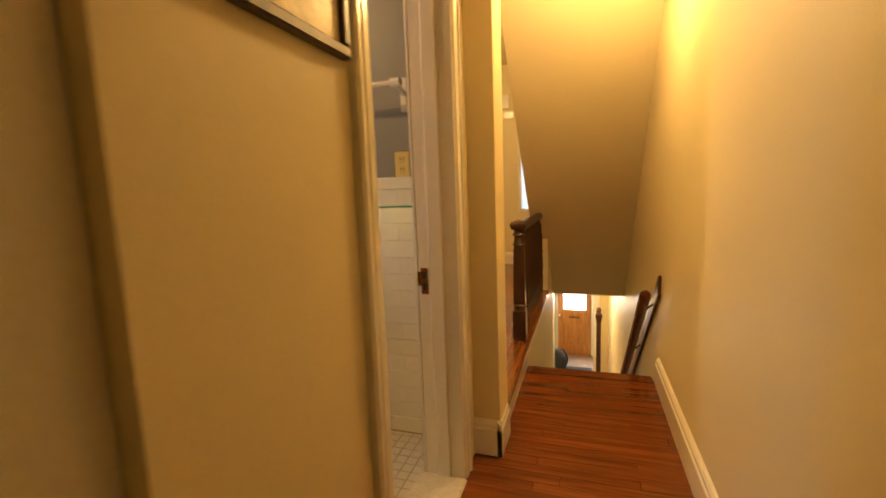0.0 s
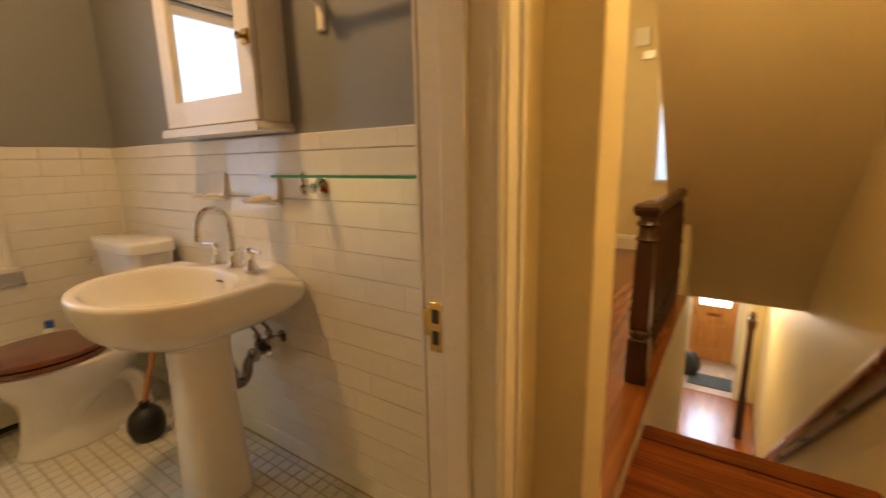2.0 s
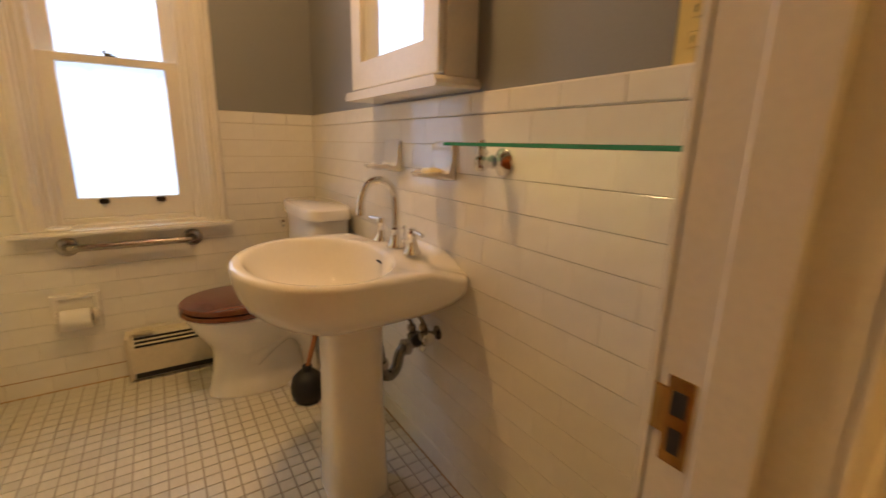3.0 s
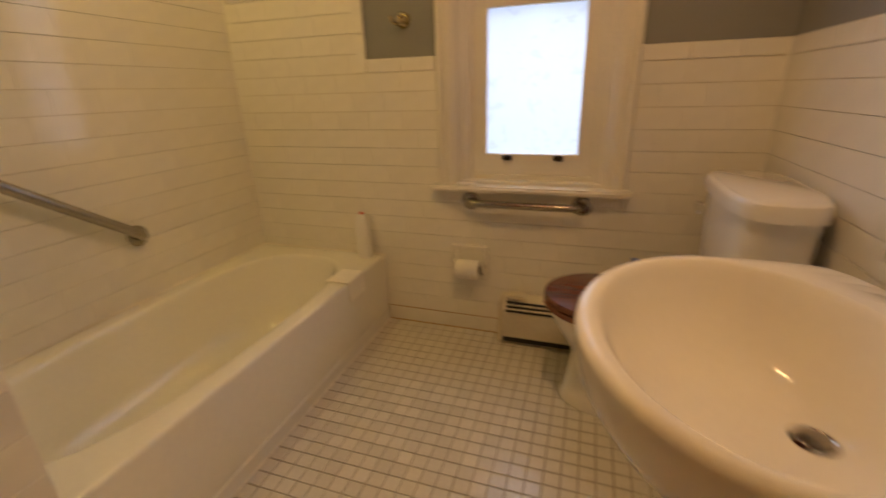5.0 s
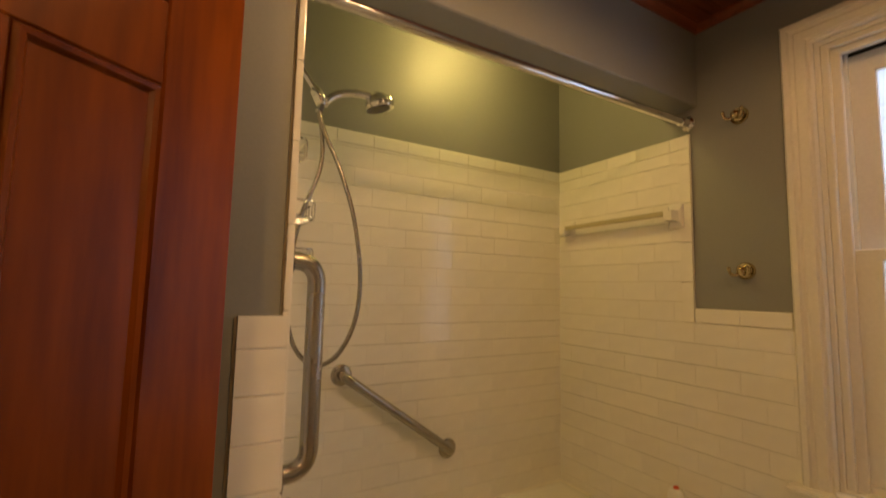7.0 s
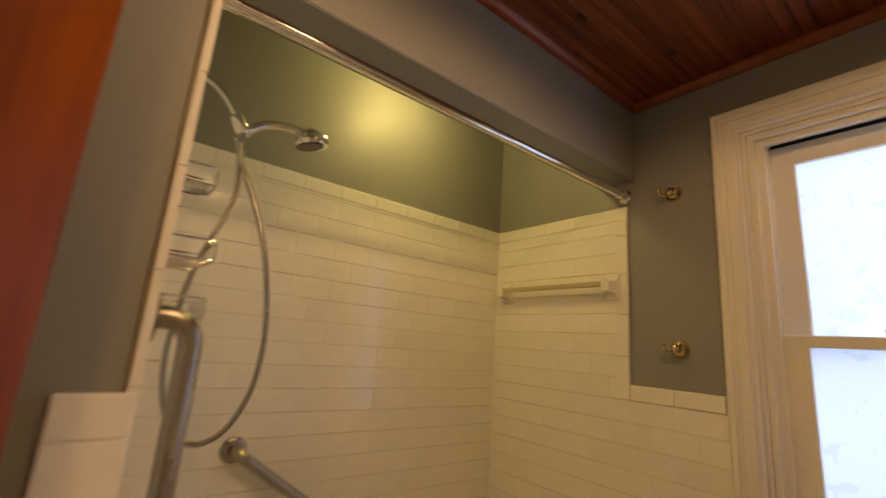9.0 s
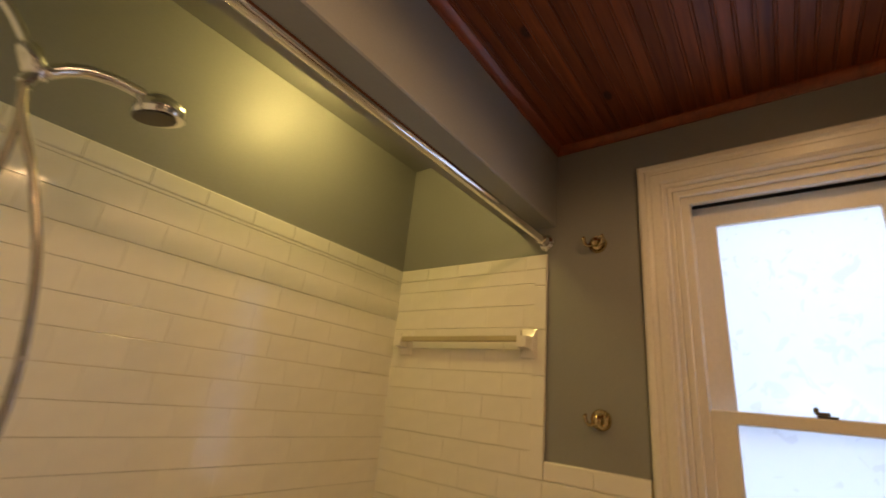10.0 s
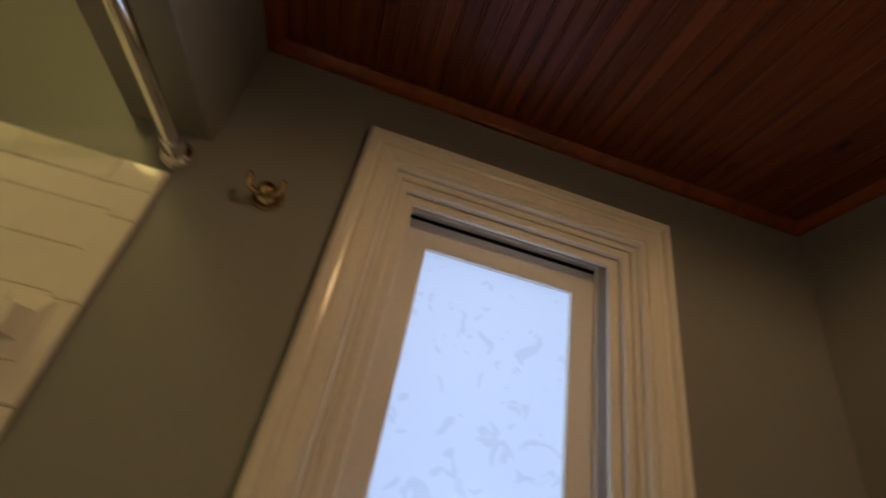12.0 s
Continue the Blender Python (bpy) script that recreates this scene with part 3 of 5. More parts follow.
# ---- window ----
win = tagged(new("window_1"), "white painted sash window with frosted etched glass", "", "", "structure")
wc = (WY0 + WY1) / 2
casing(win, pose(XP, wc, WZ0, 0, 0, 90), WY1 - WY0, WZ1 - WZ0, 0.083, 0.034, legs=0.0)
part("window_sill", boxes((XP - 0.055, XP + 0.070, WY0 - 0.115, WY1 + 0.10, WZ0 - 0.012, WZ0 + 0.014), bevel=0.008, segments=3), TRIM, win)
part("apron", boxes((XP - 0.004, XP + 0.016, WY0 - 0.075, WY1 + 0.075, WZ0 - 0.062, WZ0 - 0.012), bevel=0.004), TRIM, win, smooth=False)
fr = part("window_frame", ring_frame(WY0 - 0.001, WY1 + 0.001, WZ0 - 0.005, WZ1 + 0.001, 0.014, 0.035, 0.014, -2.66, XP + 0.004), TRIM, win, smooth=False)
part("inner_stop", ring_frame(WY0 + 0.012, WY1 - 0.012, WZ0 + 0.010, WZ1 - 0.012, 0.044, 0.006, 0.042, XP - 0.0365, XP - 0.0235, bevel=0.003), TRIM, win, smooth=False)
part("jamb_step", ring_frame(WY0 + 0.0125, WY1 - 0.0125, WZ0 + 0.010, WZ1 - 0.0125, 0.020, 0.006, 0.020, XP - 0.0232, XP - 0.004, bevel=0.003), TRIM, win, smooth=False)
part("parting_bead", ring_frame(WY0 + 0.012, WY1 - 0.012, WZ0 + 0.010, WZ1 - 0.012, 0.042, 0.006, 0.022, XP - 0.092, XP - 0.074, bevel=0.003), TRIM, fr, smooth=False)
for y0, y1 in ((WY0 + 0.012, WY0 + 0.017), (WY1 - 0.017, WY1 - 0.012)):
    part("track", boxes((-2.655, XP - 0.093, y0, y1, WZ0 + 0.03, WZ1 - 0.02)), DARKMETAL, fr, smooth=False)
# head strip is no track: dark colour put in for shade over the sash
part("track", boxes((-2.656, -2.640, WY0 + 0.018, WY1 - 0.018, 2.036, WZ1 - 0.016)), DARKMETAL, fr, smooth=False)


def sash(x, z0, z1, bottom, top, pane):
    y0, y1, s = WY0 + 0.018, WY1 - 0.0142, 0.096
    sa = part("sash", ring_frame(y0, y1, z0, z1, s, bottom, top, x - 0.017, x + 0.017), TRIM, win, smooth=False)
    p = part("pane", boxes((x - 0.003, x + 0.003, y0 + s - 0.004, y1 - s + 0.004, z0 + bottom - 0.004, z1 - top + 0.004)), pane, sa, "frosted etched glass", smooth=False)
    p.visible_shadow = False
    return sa


upper = sash(-2.628, 1.392, 2.042, 0.034, 0.069, PANE_UP)
lower = sash(XP - 0.055, 0.752, 1.424, 0.086, 0.034, PANE_LO)
for y in (0.695, 0.905):
    part("sash_lift", boxes((XP - 0.041, XP - 0.022, y - 0.019, y + 0.019, 0.812, 0.834), bevel=0.004, segments=2), DARKMETAL, lower)
lk = boxes((XP - 0.060, XP - 0.036, wc - 0.020, wc + 0.020, 1.424, 1.429), bevel=0.002)
box(lk, XP - 0.054, XP - 0.044, wc - 0.022, wc + 0.006, 1.429, 1.438, bevel=0.003)
part("sash_lock", lk, BRONZE, lower)
part("lock_knob", lathe([(0.0, 0.016), (0.005, 0.014), (0.006, 0.009), (0.004, 0.0)], 12, pose(XP - 0.049, wc - 0.020, 1.434, 0, -35, 0)), BRONZE, lower)
part("sill_upstand", boxes((XP - 0.075, XP - 0.034, WY0 + 0.03, WY1 - 0.03, WZ0 + 0.012, 0.7519), bevel=0.003), TRIM, win, smooth=False)
structure("backdrop_window_yard", boxes((-4.2, -4.15, -3, 5, -1, 5)), material("outside_wall_haze", (0.6, 0.66, 0.7), 0.9, vary=0.1))

# ---- bathtub ----
tub = thing("bathtub", (-1.755, -0.25, 0), "white enamelled alcove bathtub with low front apron", "bathtub")
TX, TY, TH = 0.753, 0.358, 0.345


def tub_ring(dx0, dx1, dy, z, power, steps=48, y_off=0.0):
    return [(p[0] + (dx0 - dx1) / 2, p[1] + y_off, z) for p in oval(0, 0, TX - (dx0 + dx1) / 2, TY - dy, 0, steps, power)]


big = [(max(-TX, min(TX, 1.6 * x)), max(-TY, min(TY, 1.6 * y)), 0) for x, y, _ in oval(0, 0, TX, TY, 0, 48, 8)]
rings = [[(x, y, 0.002) for x, y, _ in big], [(x, y, TH - 0.012) for x, y, _ in big], [(x * 0.997, y * 0.994, TH - 0.004) for x, y, _ in big], [(x * 0.991, y * 0.981, TH) for x, y, _ in big], [(x * 0.985, y * 0.968, TH + 0.0005) for x, y, _ in big],
         tub_ring(0.088, 0.056, 0.056, TH + 0.0005, 3.0), tub_ring(0.098, 0.063, 0.064, TH - 0.001, 3.0), tub_ring(0.106, 0.069, 0.071, TH - 0.006, 3.0), tub_ring(0.112, 0.073, 0.076, TH - 0.015, 3.0), tub_ring(0.122, 0.077, 0.080, TH - 0.032, 2.95), tub_ring(0.165, 0.092, 0.098, TH - 0.10, 2.8),
         tub_ring(0.26, 0.125, 0.128, TH - 0.23, 2.7), tub_ring(0.32, 0.16, 0.16, TH - 0.285, 2.6), tub_ring(0.40, 0.23, 0.22, TH - 0.312, 2.5), tub_ring(0.62, 0.5, 0.31, TH - 0.318, 2.2)]
part("shell", loft(rings), ENAMEL, tub)
part("skirt_ledge", boxes((-TX + 0.01, TX - 0.01, TY - 0.001, TY + 0.010, 0.0, 0.055), bevel=0.004), ENAMEL, tub)
part("drain", lathe([(0.028, 0), (0.028, 0.003), (0.018, 0.005), (0.0, 0.003)], 20, pose(0.45, 0, 0.030)), CHROME, tub)
part("overflow_plate", lathe([(0.035, 0), (0.034, 0.004), (0.02, 0.008), (0, 0.009)], 20, pose(0.655, 0, 0.245, 0, -80, 0)), CHROME, tub)

ck = part("caulk", tube([(-TX + 0.004, -TY + 0.003, TH + 0.001), (TX - 0.004, -TY + 0.003, TH + 0.001)], 0.0055, 8), CAULK, tub)
part("caulk", tube([(-TX + 0.003, -TY + 0.004, TH + 0.001), (-TX + 0.003, TY - 0.002, TH + 0.001)], 0.0055, 8), CAULK, tub)
part("caulk", tube([(TX - 0.003, -TY + 0.004, TH + 0.001), (TX - 0.003, TY - 0.002, TH + 0.001)], 0.0055, 8), CAULK, tub)
part("caulk", tube([(-TX + 0.012, TY + 0.011, 0.001), (TX - 0.012, TY + 0.011, 0.001)], 0.005, 8), CAULK, tub)

# ---- shower fittings on the tub's end wall ----
XE = -1.0


def valve(z, r, reach, name, label):
    v = thing(name, (XE, -0.18, z), label, "faucet", "tub fittings")
    part("escutcheon", lathe([(r * 1.35, 0), (r * 1.3, 0.006), (r * 0.6, 0.016), (0.012, 0.020), (0.012, reach - 0.045)], 24, pose(0, 0, 0, 0, -90, 0)), CHROME, v)
    part("handle", lathe([(0.012, reach - 0.05), (r * 0.9, reach - 0.043), (r, reach - 0.03), (r * 0.95, reach - 0.012), (r * 0.6, reach - 0.002), (0.0, reach)], 10, pose(0, 0, 0, 0, -90, 0)), CHROME, v)
    return v


valve(0.711, 0.019, 0.118, "diverter_knob", "small chrome diverter knob on the tiled tub wall")
valve(0.625, 0.027, 0.142, "tub_valve", "chrome round tub valve on the tiled wall")
sp = thing("tub_spout", (XE, -0.18, 0.515), "chrome tub spout with a lever on the tiled wall", "faucet", "tub fittings")
part("body", loft([[(-d, y * s, z * s + dz) for _, y, z in [(0, 0.026 * math.cos(a), 0.024 * math.sin(a)) for a in [2 * math.pi * k / 20 for k in range(20)]]] for d, s, dz in ((0, 1.2, 0), (0.01, 1.1, 0), (0.07, 1.0, 0), (0.125, 0.95, -0.004), (0.150, 0.85, -0.012), (0.156, 0.6, -0.018))]), CHROME, sp)
part("lever", tube(smooth_path([(-0.12, 0, 0.020), (-0.125, 0, 0.045), (-0.14, 0.02, 0.052)]), 0.006), CHROME, sp)

shower = thing("hand_shower", (XE, -0.25, 1.945), "chrome hand shower on an arm with a long looping hose", "shower")
part("flange", lathe([(0.030, 0), (0.028, 0.006), (0.012, 0.012)], 20, pose(0, 0, 0, 0, -90, 0)), CHROME, shower)
part("arm", tube(smooth_path([(0, 0, 0), (-0.05, 0, 0.008), (-0.10, 0, -0.022), (-0.142, 0, -0.075)]), 0.0095), CHROME, shower)
part("bracket", lathe([(0.014, -0.028), (0.019, -0.02), (0.019, 0.018), (0.013, 0.028)], 18, pose(-0.148, 0, -0.086, 0, 30, 0)), CHROME, shower)
part("holder", tube([(-0.150, 0, -0.095), (-0.178, 0, -0.098)], 0.016), CHROME, shower)
part("handle", tube(smooth_path([(-0.152, 0.002, -0.135), (-0.165, 0, -0.104), (-0.205, 0, -0.066), (-0.258, 0, -0.048), (-0.312, 0, -0.046)]), 0.0125), CHROME, shower)
part("spray_head", lathe([(0.0, 0.034), (0.018, 0.032), (0.032, 0.020), (0.047, 0.006), (0.049, -0.012), (0.045, -0.020), (0.0, -0.021)], 28, pose(-0.345, 0, -0.060, 0, 14, 0)), CHROME, shower)
part("spray_face", lathe([(0.039, 0), (0.039, 0.003), (0.0, 0.003)], 24, pose(-0.342, 0, -0.0845, 0, 14, 0)), DARKMETAL, shower)
hose = smooth_path([(-0.152, 0.002, -0.135), (-0.170, 0.01, -0.20), (-0.215, 0.03, -0.31), (-0.258, 0.045, -0.45), (-0.282, 0.055, -0.62), (-0.272, 0.055, -0.76), (-0.225, 0.045, -0.86), (-0.160, 0.03, -0.885), (-0.105, 0.01, -0.82), (-0.085, 0.0, -0.68), (-0.110, -0.005, -0.48), (-0.165, -0.01, -0.31), (-0.165, -0.005, -0.20), (-0.148, 0.0, -0.12)], 8)
part("hose", tube(hose, 0.0068, 10), STEEL, shower, "ribbed steel hose")

caddy = thing("wire_caddy", (XE - 0.004, -0.25, 1.86), "chrome wire shower caddy with empty baskets, hung on the shower arm", "caddy")
for y in (-0.05, 0.05):
    part("upright", tube(smooth_path([(-0.012, y * 0.4, 0.045), (-0.012, y, 0.0), (-0.010, y, -0.3), (-0.010, y, -0.54)]), 0.003, 8), CHROME, caddy)
for zb, dep, hw in ((-0.205, 0.110, 0.060), (-0.395, 0.125, 0.125), (-0.525, 0.125, 0.125)):
    bk = part("basket", tube(rounded([(-0.008, -hw, zb), (-dep, -hw, zb), (-dep, hw, zb), (-0.008, hw, zb), (-0.008, -hw, zb)], 0.03), 0.0035, 8), CHROME, caddy)
    part("rim", tube(rounded([(-0.008, -hw, zb + 0.045), (-dep, -hw, zb + 0.045), (-dep, hw, zb + 0.045), (-0.008, hw, zb + 0.045)], 0.03), 0.0032, 8), CHROME, bk)
    for k in range(7):
        y = -hw + 0.02 + k * (2 * hw - 0.04) / 6
        part("wire", tube(rounded([(-0.008, y, zb), (-dep, y, zb), (-dep, y, zb + 0.045)], 0.008, 3), 0.0018, 6), CHROME, bk)


# ---- grab bars ----
def grab_bar(a, b, normal, label, off=0.055, r=0.0155):
    """A steel bar between two flanges a and b on a wall, standing off along normal."""
    a, b, nv = Vector(a), Vector(b), Vector(normal)
    g = thing("grab_bar", a, label, "grab bar", "grab bars")
    part("bar", tube(rounded([(0, 0, 0), nv * off, b - a + nv * off, b - a], 0.045, 8), r, 16), STEEL, g)
    for p in (Vector((0, 0, 0)), b - a):
        m = Matrix.Translation(p) @ nv.to_track_quat("Z", "Y").to_matrix().to_4x4()
        part("flange", lathe([(0.041, 0), (0.041, 0.007), (0.036, 0.012), (0.019, 0.013)], 24, m), STEEL, g)
    return g


grab_bar((-1.365, YS, 0.948), (-1.842, YS, 0.604), (0, 1, 0), "brushed steel grab bar slanting across the tiled tub wall", 0.06, 0.018)
grab_bar((XE, 0.185, 1.330), (XE, 0.185, 0.934), (-1, 0, 0), "upright brushed steel grab bar at the tub's end wall", 0.062, 0.0175)
grab_bar((XW, 0.550, 0.642), (XW, 1.012, 0.642), (1, 0, 0), "level brushed steel grab bar under the window sill", 0.060)

rod = thing("shower_rod", (XE, 0.086, 1.952), "straight chrome shower curtain rod across the tub alcove", "curtain rod")
part("rod", tube([(0.0, 0, 0), (-1.505, 0, 0)], 0.0150, 18), CHROME, rod)
for x, s in ((0.0, -1), (-1.51, 1)):
    part("flange", lathe([(0.032, 0), (0.030, 0.010), (0.020, 0.018), (0.0185, 0.05), (0.0150, 0.052)], 24, pose(x, 0, 0, 0, 90 * s, 0)), CHROME, rod)


def robe_hook(y, z):
    h = thing("robe_hook", (XP, y, z), "small polished brass double robe hook on the grey wall", "hook", "robe hooks")
    rs = part("rose", lathe([(0.031, 0), (0.031, 0.004), (0.028, 0.008), (0.022, 0.006), (0.016, 0.008), (0.012, 0.012), (0.009, 0.026), (0.014, 0.031), (0.014, 0.037), (0.008, 0.042), (0, 0.043)], 24, pose(0, 0, 0, 0, 90, 0)), HOOKBRASS, h)
    for s in (-1, 1):
        part("prong", tube(smooth_path([(0.026, 0, 0), (0.036, s * 0.014, -0.014), (0.046, s * 0.026, -0.012), (0.051, s * 0.031, 0.006)]), 0.0054, 10), HOOKBRASS, h)
        part("prong_tip", lathe([(0, -0.007), (0.005, -0.005), (0.007, 0), (0.005, 0.005), (0, 0.007)], 12, pose(0.051, s * 0.031, 0.008)), HOOKBRASS, h)
    return h


robe_hook(0.268, 1.366)
robe_hook(0.268, 1.925)

# ---- ceramic towel bar in the alcove ----
tb = thing("ceramic_towel_bar", (XW, -0.25, 1.588), "white ceramic posts with a square towel bar in the tub alcove", "towel bar", "towel bars")
for y in (-0.281, 0.281):
    bm = loft([[(0, y - 0.033, -0.05), (0, y + 0.033, -0.05), (0, y + 0.033, 0.05), (0, y - 0.033, 0.05)], [(0.010, y - 0.031, -0.048), (0.010, y + 0.031, -0.048), (0.010, y + 0.031, 0.048), (0.010, y - 0.031, 0.048)],
               [(0.020, y - 0.018, -0.022), (0.020, y + 0.018, -0.022), (0.020, y + 0.018, 0.022), (0.020, y - 0.018, 0.022)], [(0.066, y - 0.017, -0.019), (0.066, y + 0.017, -0.019), (0.066, y + 0.017, 0.019), (0.066, y - 0.017, 0.019)]])
    part("post", bm, PORCELAIN, tb)
part("bar", boxes((0.038, 0.060, -0.281, 0.281, 0.000, 0.020), bevel=0.003), SHADED_ACRYLIC, tb, smooth=False)

bt = thing("shampoo_bottle", (-2.455, 0.030, TH), "slim white plastic bottle with an orange tip on the tub rim", "bottle")
part("bottle", loft([oval(0, 0, 0.024 * s, 0.034 * s, z, 24, 2.6) for s, z in ((0.9, 0), (1, 0.006), (1, 0.15), (0.9, 0.195), (0.68, 0.214), (0.4, 0.219))]), PLASTIC, bt)
part("cap", lathe([(0.011, 0.218), (0.010, 0.224), (0.006, 0.227), (0, 0.228)], 16), RED, bt)

wc_ = thing("wash_cloth", (-2.215, 0.075, TH), "white wash cloth draped over the tub rim", "cloth")
bm = boxes((-0.070, 0.072, -0.070, 0.0365, 0.0012, 0.0062), (-0.066, 0.068, 0.0335, 0.0385, -0.085, 0.0060), bevel=0.002, segments=2)
for v in bm.verts:
    v.co.z += 0.0008 * math.sin(70 * v.co.x + 40 * v.co.y)
part("cloth", bm, CLOTH, wc_, smooth=False)

# ---- toilet ----
TXC = -2.14
toilet = thing("toilet", (TXC, YN, 0), "white porcelain toilet with a dark mahogany seat and lid, closed", "toilet")
# in its axes: -y is forward from the wall
body = [(0.112, 0.160, 0.29, 0.002), (0.114, 0.163, 0.29, 0.014), (0.098, 0.150, 0.27, 0.05), (0.090, 0.140, 0.25, 0.12), (0.094, 0.134, 0.23, 0.19), (0.118, 0.142, 0.22, 0.235), (0.152, 0.166, 0.24, 0.275), (0.172, 0.192, 0.275, 0.330), (0.179, 0.207, 0.28, 0.372), (0.172, 0.200, 0.28, 0.382)]
rings = []
for rx, front, back, z in body:
    ring = []
    for k in range(36):
        a = 2 * math.pi * k / 36
        c, s = math.cos(a), math.sin(a)
        ring.append((rx * c, -0.42 + (front * 1.28 if s < 0 else back) * s, z))
    rings.append(ring)
part("bowl", loft(rings), PORCELAIN, toilet)
for sx in (-1, 1):
    part("trapway", tube(smooth_path([(sx * 0.070, -0.44, 0.15), (sx * 0.078, -0.36, 0.22), (sx * 0.080, -0.29, 0.255), (sx * 0.080, -0.225, 0.215), (sx * 0.078, -0.20, 0.12), (sx * 0.076, -0.195, 0.03)], 6), 0.034, 16), PORCELAIN, toilet)
part("tank", loft([[(px * s, -0.115 + (py + 0.115) * s2, z) for px, py, _ in [(x, y - 0.115, 0) for x, y, _ in oval(0, 0, 0.235, 0.095, 0, 32, 4.2)]] for s, s2, z in ((0.86, 0.9, 0.40), (0.90, 0.94, 0.42), (1.0, 1.0, 0.775))]), PORCELAIN, toilet)
part("tank_lid", loft([[(x * s, -0.115 + y * s, z) for x, y, _ in oval(0, 0, 0.250, 0.110, 0, 36, 3.6)] for s, z in ((0.95, 0.772), (1.0, 0.776), (1.0, 0.806), (0.985, 0.818), (0.94, 0.824))]), PORCELAIN, toilet)


def seat_ring(s, z, off=0.0):
    out = []
    for k in range(40):
        a = 2 * math.pi * k / 40
        c, sn = math.cos(a), math.sin(a)
        out.append((0.184 * s * c, -0.475 + (0.225 if sn < 0 else 0.21) * s * math.copysign(abs(sn) ** 0.95, sn) + off, z))
    return out


part("seat", loft([seat_ring(0.97, 0.384), seat_ring(1.0, 0.390), seat_ring(1.0, 0.400), seat_ring(0.98, 0.405)]), SEATWOOD, toilet, "dark mahogany seat")
part("lid", loft([seat_ring(0.97, 0.409), seat_ring(1.0, 0.414), seat_ring(1.0, 0.424), seat_ring(0.97, 0.432), seat_ring(0.70, 0.437)]), SEATWOOD, toilet, "dark mahogany lid")
part("flush_lever", tube(smooth_path([(-0.17, -0.215, 0.72), (-0.17, -0.235, 0.72), (-0.13, -0.24, 0.712), (-0.10, -0.24, 0.708)]), 0.006), CHROME, toilet)
for x in (-0.1, 0.1):
    part("floor_bolt_cap", lathe([(0.016, 0), (0.015, 0.012), (0.008, 0.020), (0, 0.021)], 14, pose(x * 1.12, -0.30, 0.002)), PLASTIC, toilet)
part("supply_pipe", tube(smooth_path([(0.15, -0.004, 0.16), (0.15, -0.05, 0.16), (0.16, -0.075, 0.22), (0.16, -0.10, 0.40)]), 0.006), CHROME, toilet)

plunger = thing("plunger", (-1.880, 1.350, 0), "black rubber plunger with a wooden stick leaning by the toilet", "plunger")
part("cup", lathe([(0.050, 0.0), (0.060, 0.012), (0.070, 0.045), (0.071, 0.075), (0.060, 0.110), (0.036, 0.135), (0.022, 0.140), (0.020, 0.162), (0.0, 0.163)], 28), BLACK, plunger)
part("stick", tube([(0, 0, 0.145), (-0.012, 0.10, 0.47)], 0.0105), HANDLEWOOD, plunger, "pale wooden stick")

cleaner = thing("cleaner_bottle", (-2.455, 1.232, 0.217), "white bottle with a blue cap standing on the heater", "bottle")
part("bottle", lathe([(0.034, 0), (0.036, 0.01), (0.036, 0.15), (0.022, 0.19), (0.014, 0.20)], 22), PLASTIC, cleaner)
part("cap", lathe([(0.017, 0.199), (0.017, 0.232), (0, 0.234)], 16), BLUE, cleaner)
bin_ = thing("brush_holder", (-1.725, 1.465, 0), "white toilet brush holder standing behind the pedestal", "brush holder")
part("pot", lathe([(0.050, 0.0), (0.052, 0.01), (0.060, 0.14), (0.062, 0.22), (0.058, 0.222), (0.056, 0.20)], 26), PLASTIC, bin_)
part("band", lathe([(0.0605, 0.085), (0.0612, 0.10), (0.0605, 0.101), (0.059, 0.093)], 26), DARKMETAL, bin_)
part("handle", tube([(0, 0, 0.10), (0.008, 0.025, 0.33), (0.012, 0.03, 0.49)], 0.011), PLASTIC, bin_)

# ---- paper holder, heater ----
tp = thing("paper_holder", (XW, 0.545, 0.355), "white ceramic toilet paper holder with a roll on the tiled wall", "paper holder")
fr_ = [(-0.084, -0.080), (0.084, -0.080), (0.084, 0.080), (-0.084, 0.080)]
part("surround", loft([[(0.001, a, b) for a, b in fr_], [(0.014, a, b) for a, b in fr_], [(0.018, a * 0.95, b * 0.95) for a, b in fr_], [(0.014, a * 0.76, b * 0.76) for a, b in fr_], [(0.003, a * 0.70, b * 0.70) for a, b in fr_]]), PORCELAIN, tp)
for y in (-0.067, 0.067):
    part("arm", boxes((0.010, 0.060, y - 0.008, y + 0.008, -0.03, 0.012), bevel=0.005, segments=2), PORCELAIN, tp)
part("roll", lathe([(0.018, -0.052), (0.043, -0.052), (0.044, -0.050), (0.044, 0.050), (0.043, 0.052), (0.018, 0.052)], 28, pose(0.052, 0, -0.022, 90, 0, 0)), PAPER, tp, "white paper roll")
part("core", lathe([(0.019, -0.0525), (0.019, 0.0525), (0.016, 0.0525), (0.016, -0.0525)], 18, pose(0.052, 0, -0.022, 90, 0, 0)), DARKMETAL, tp)

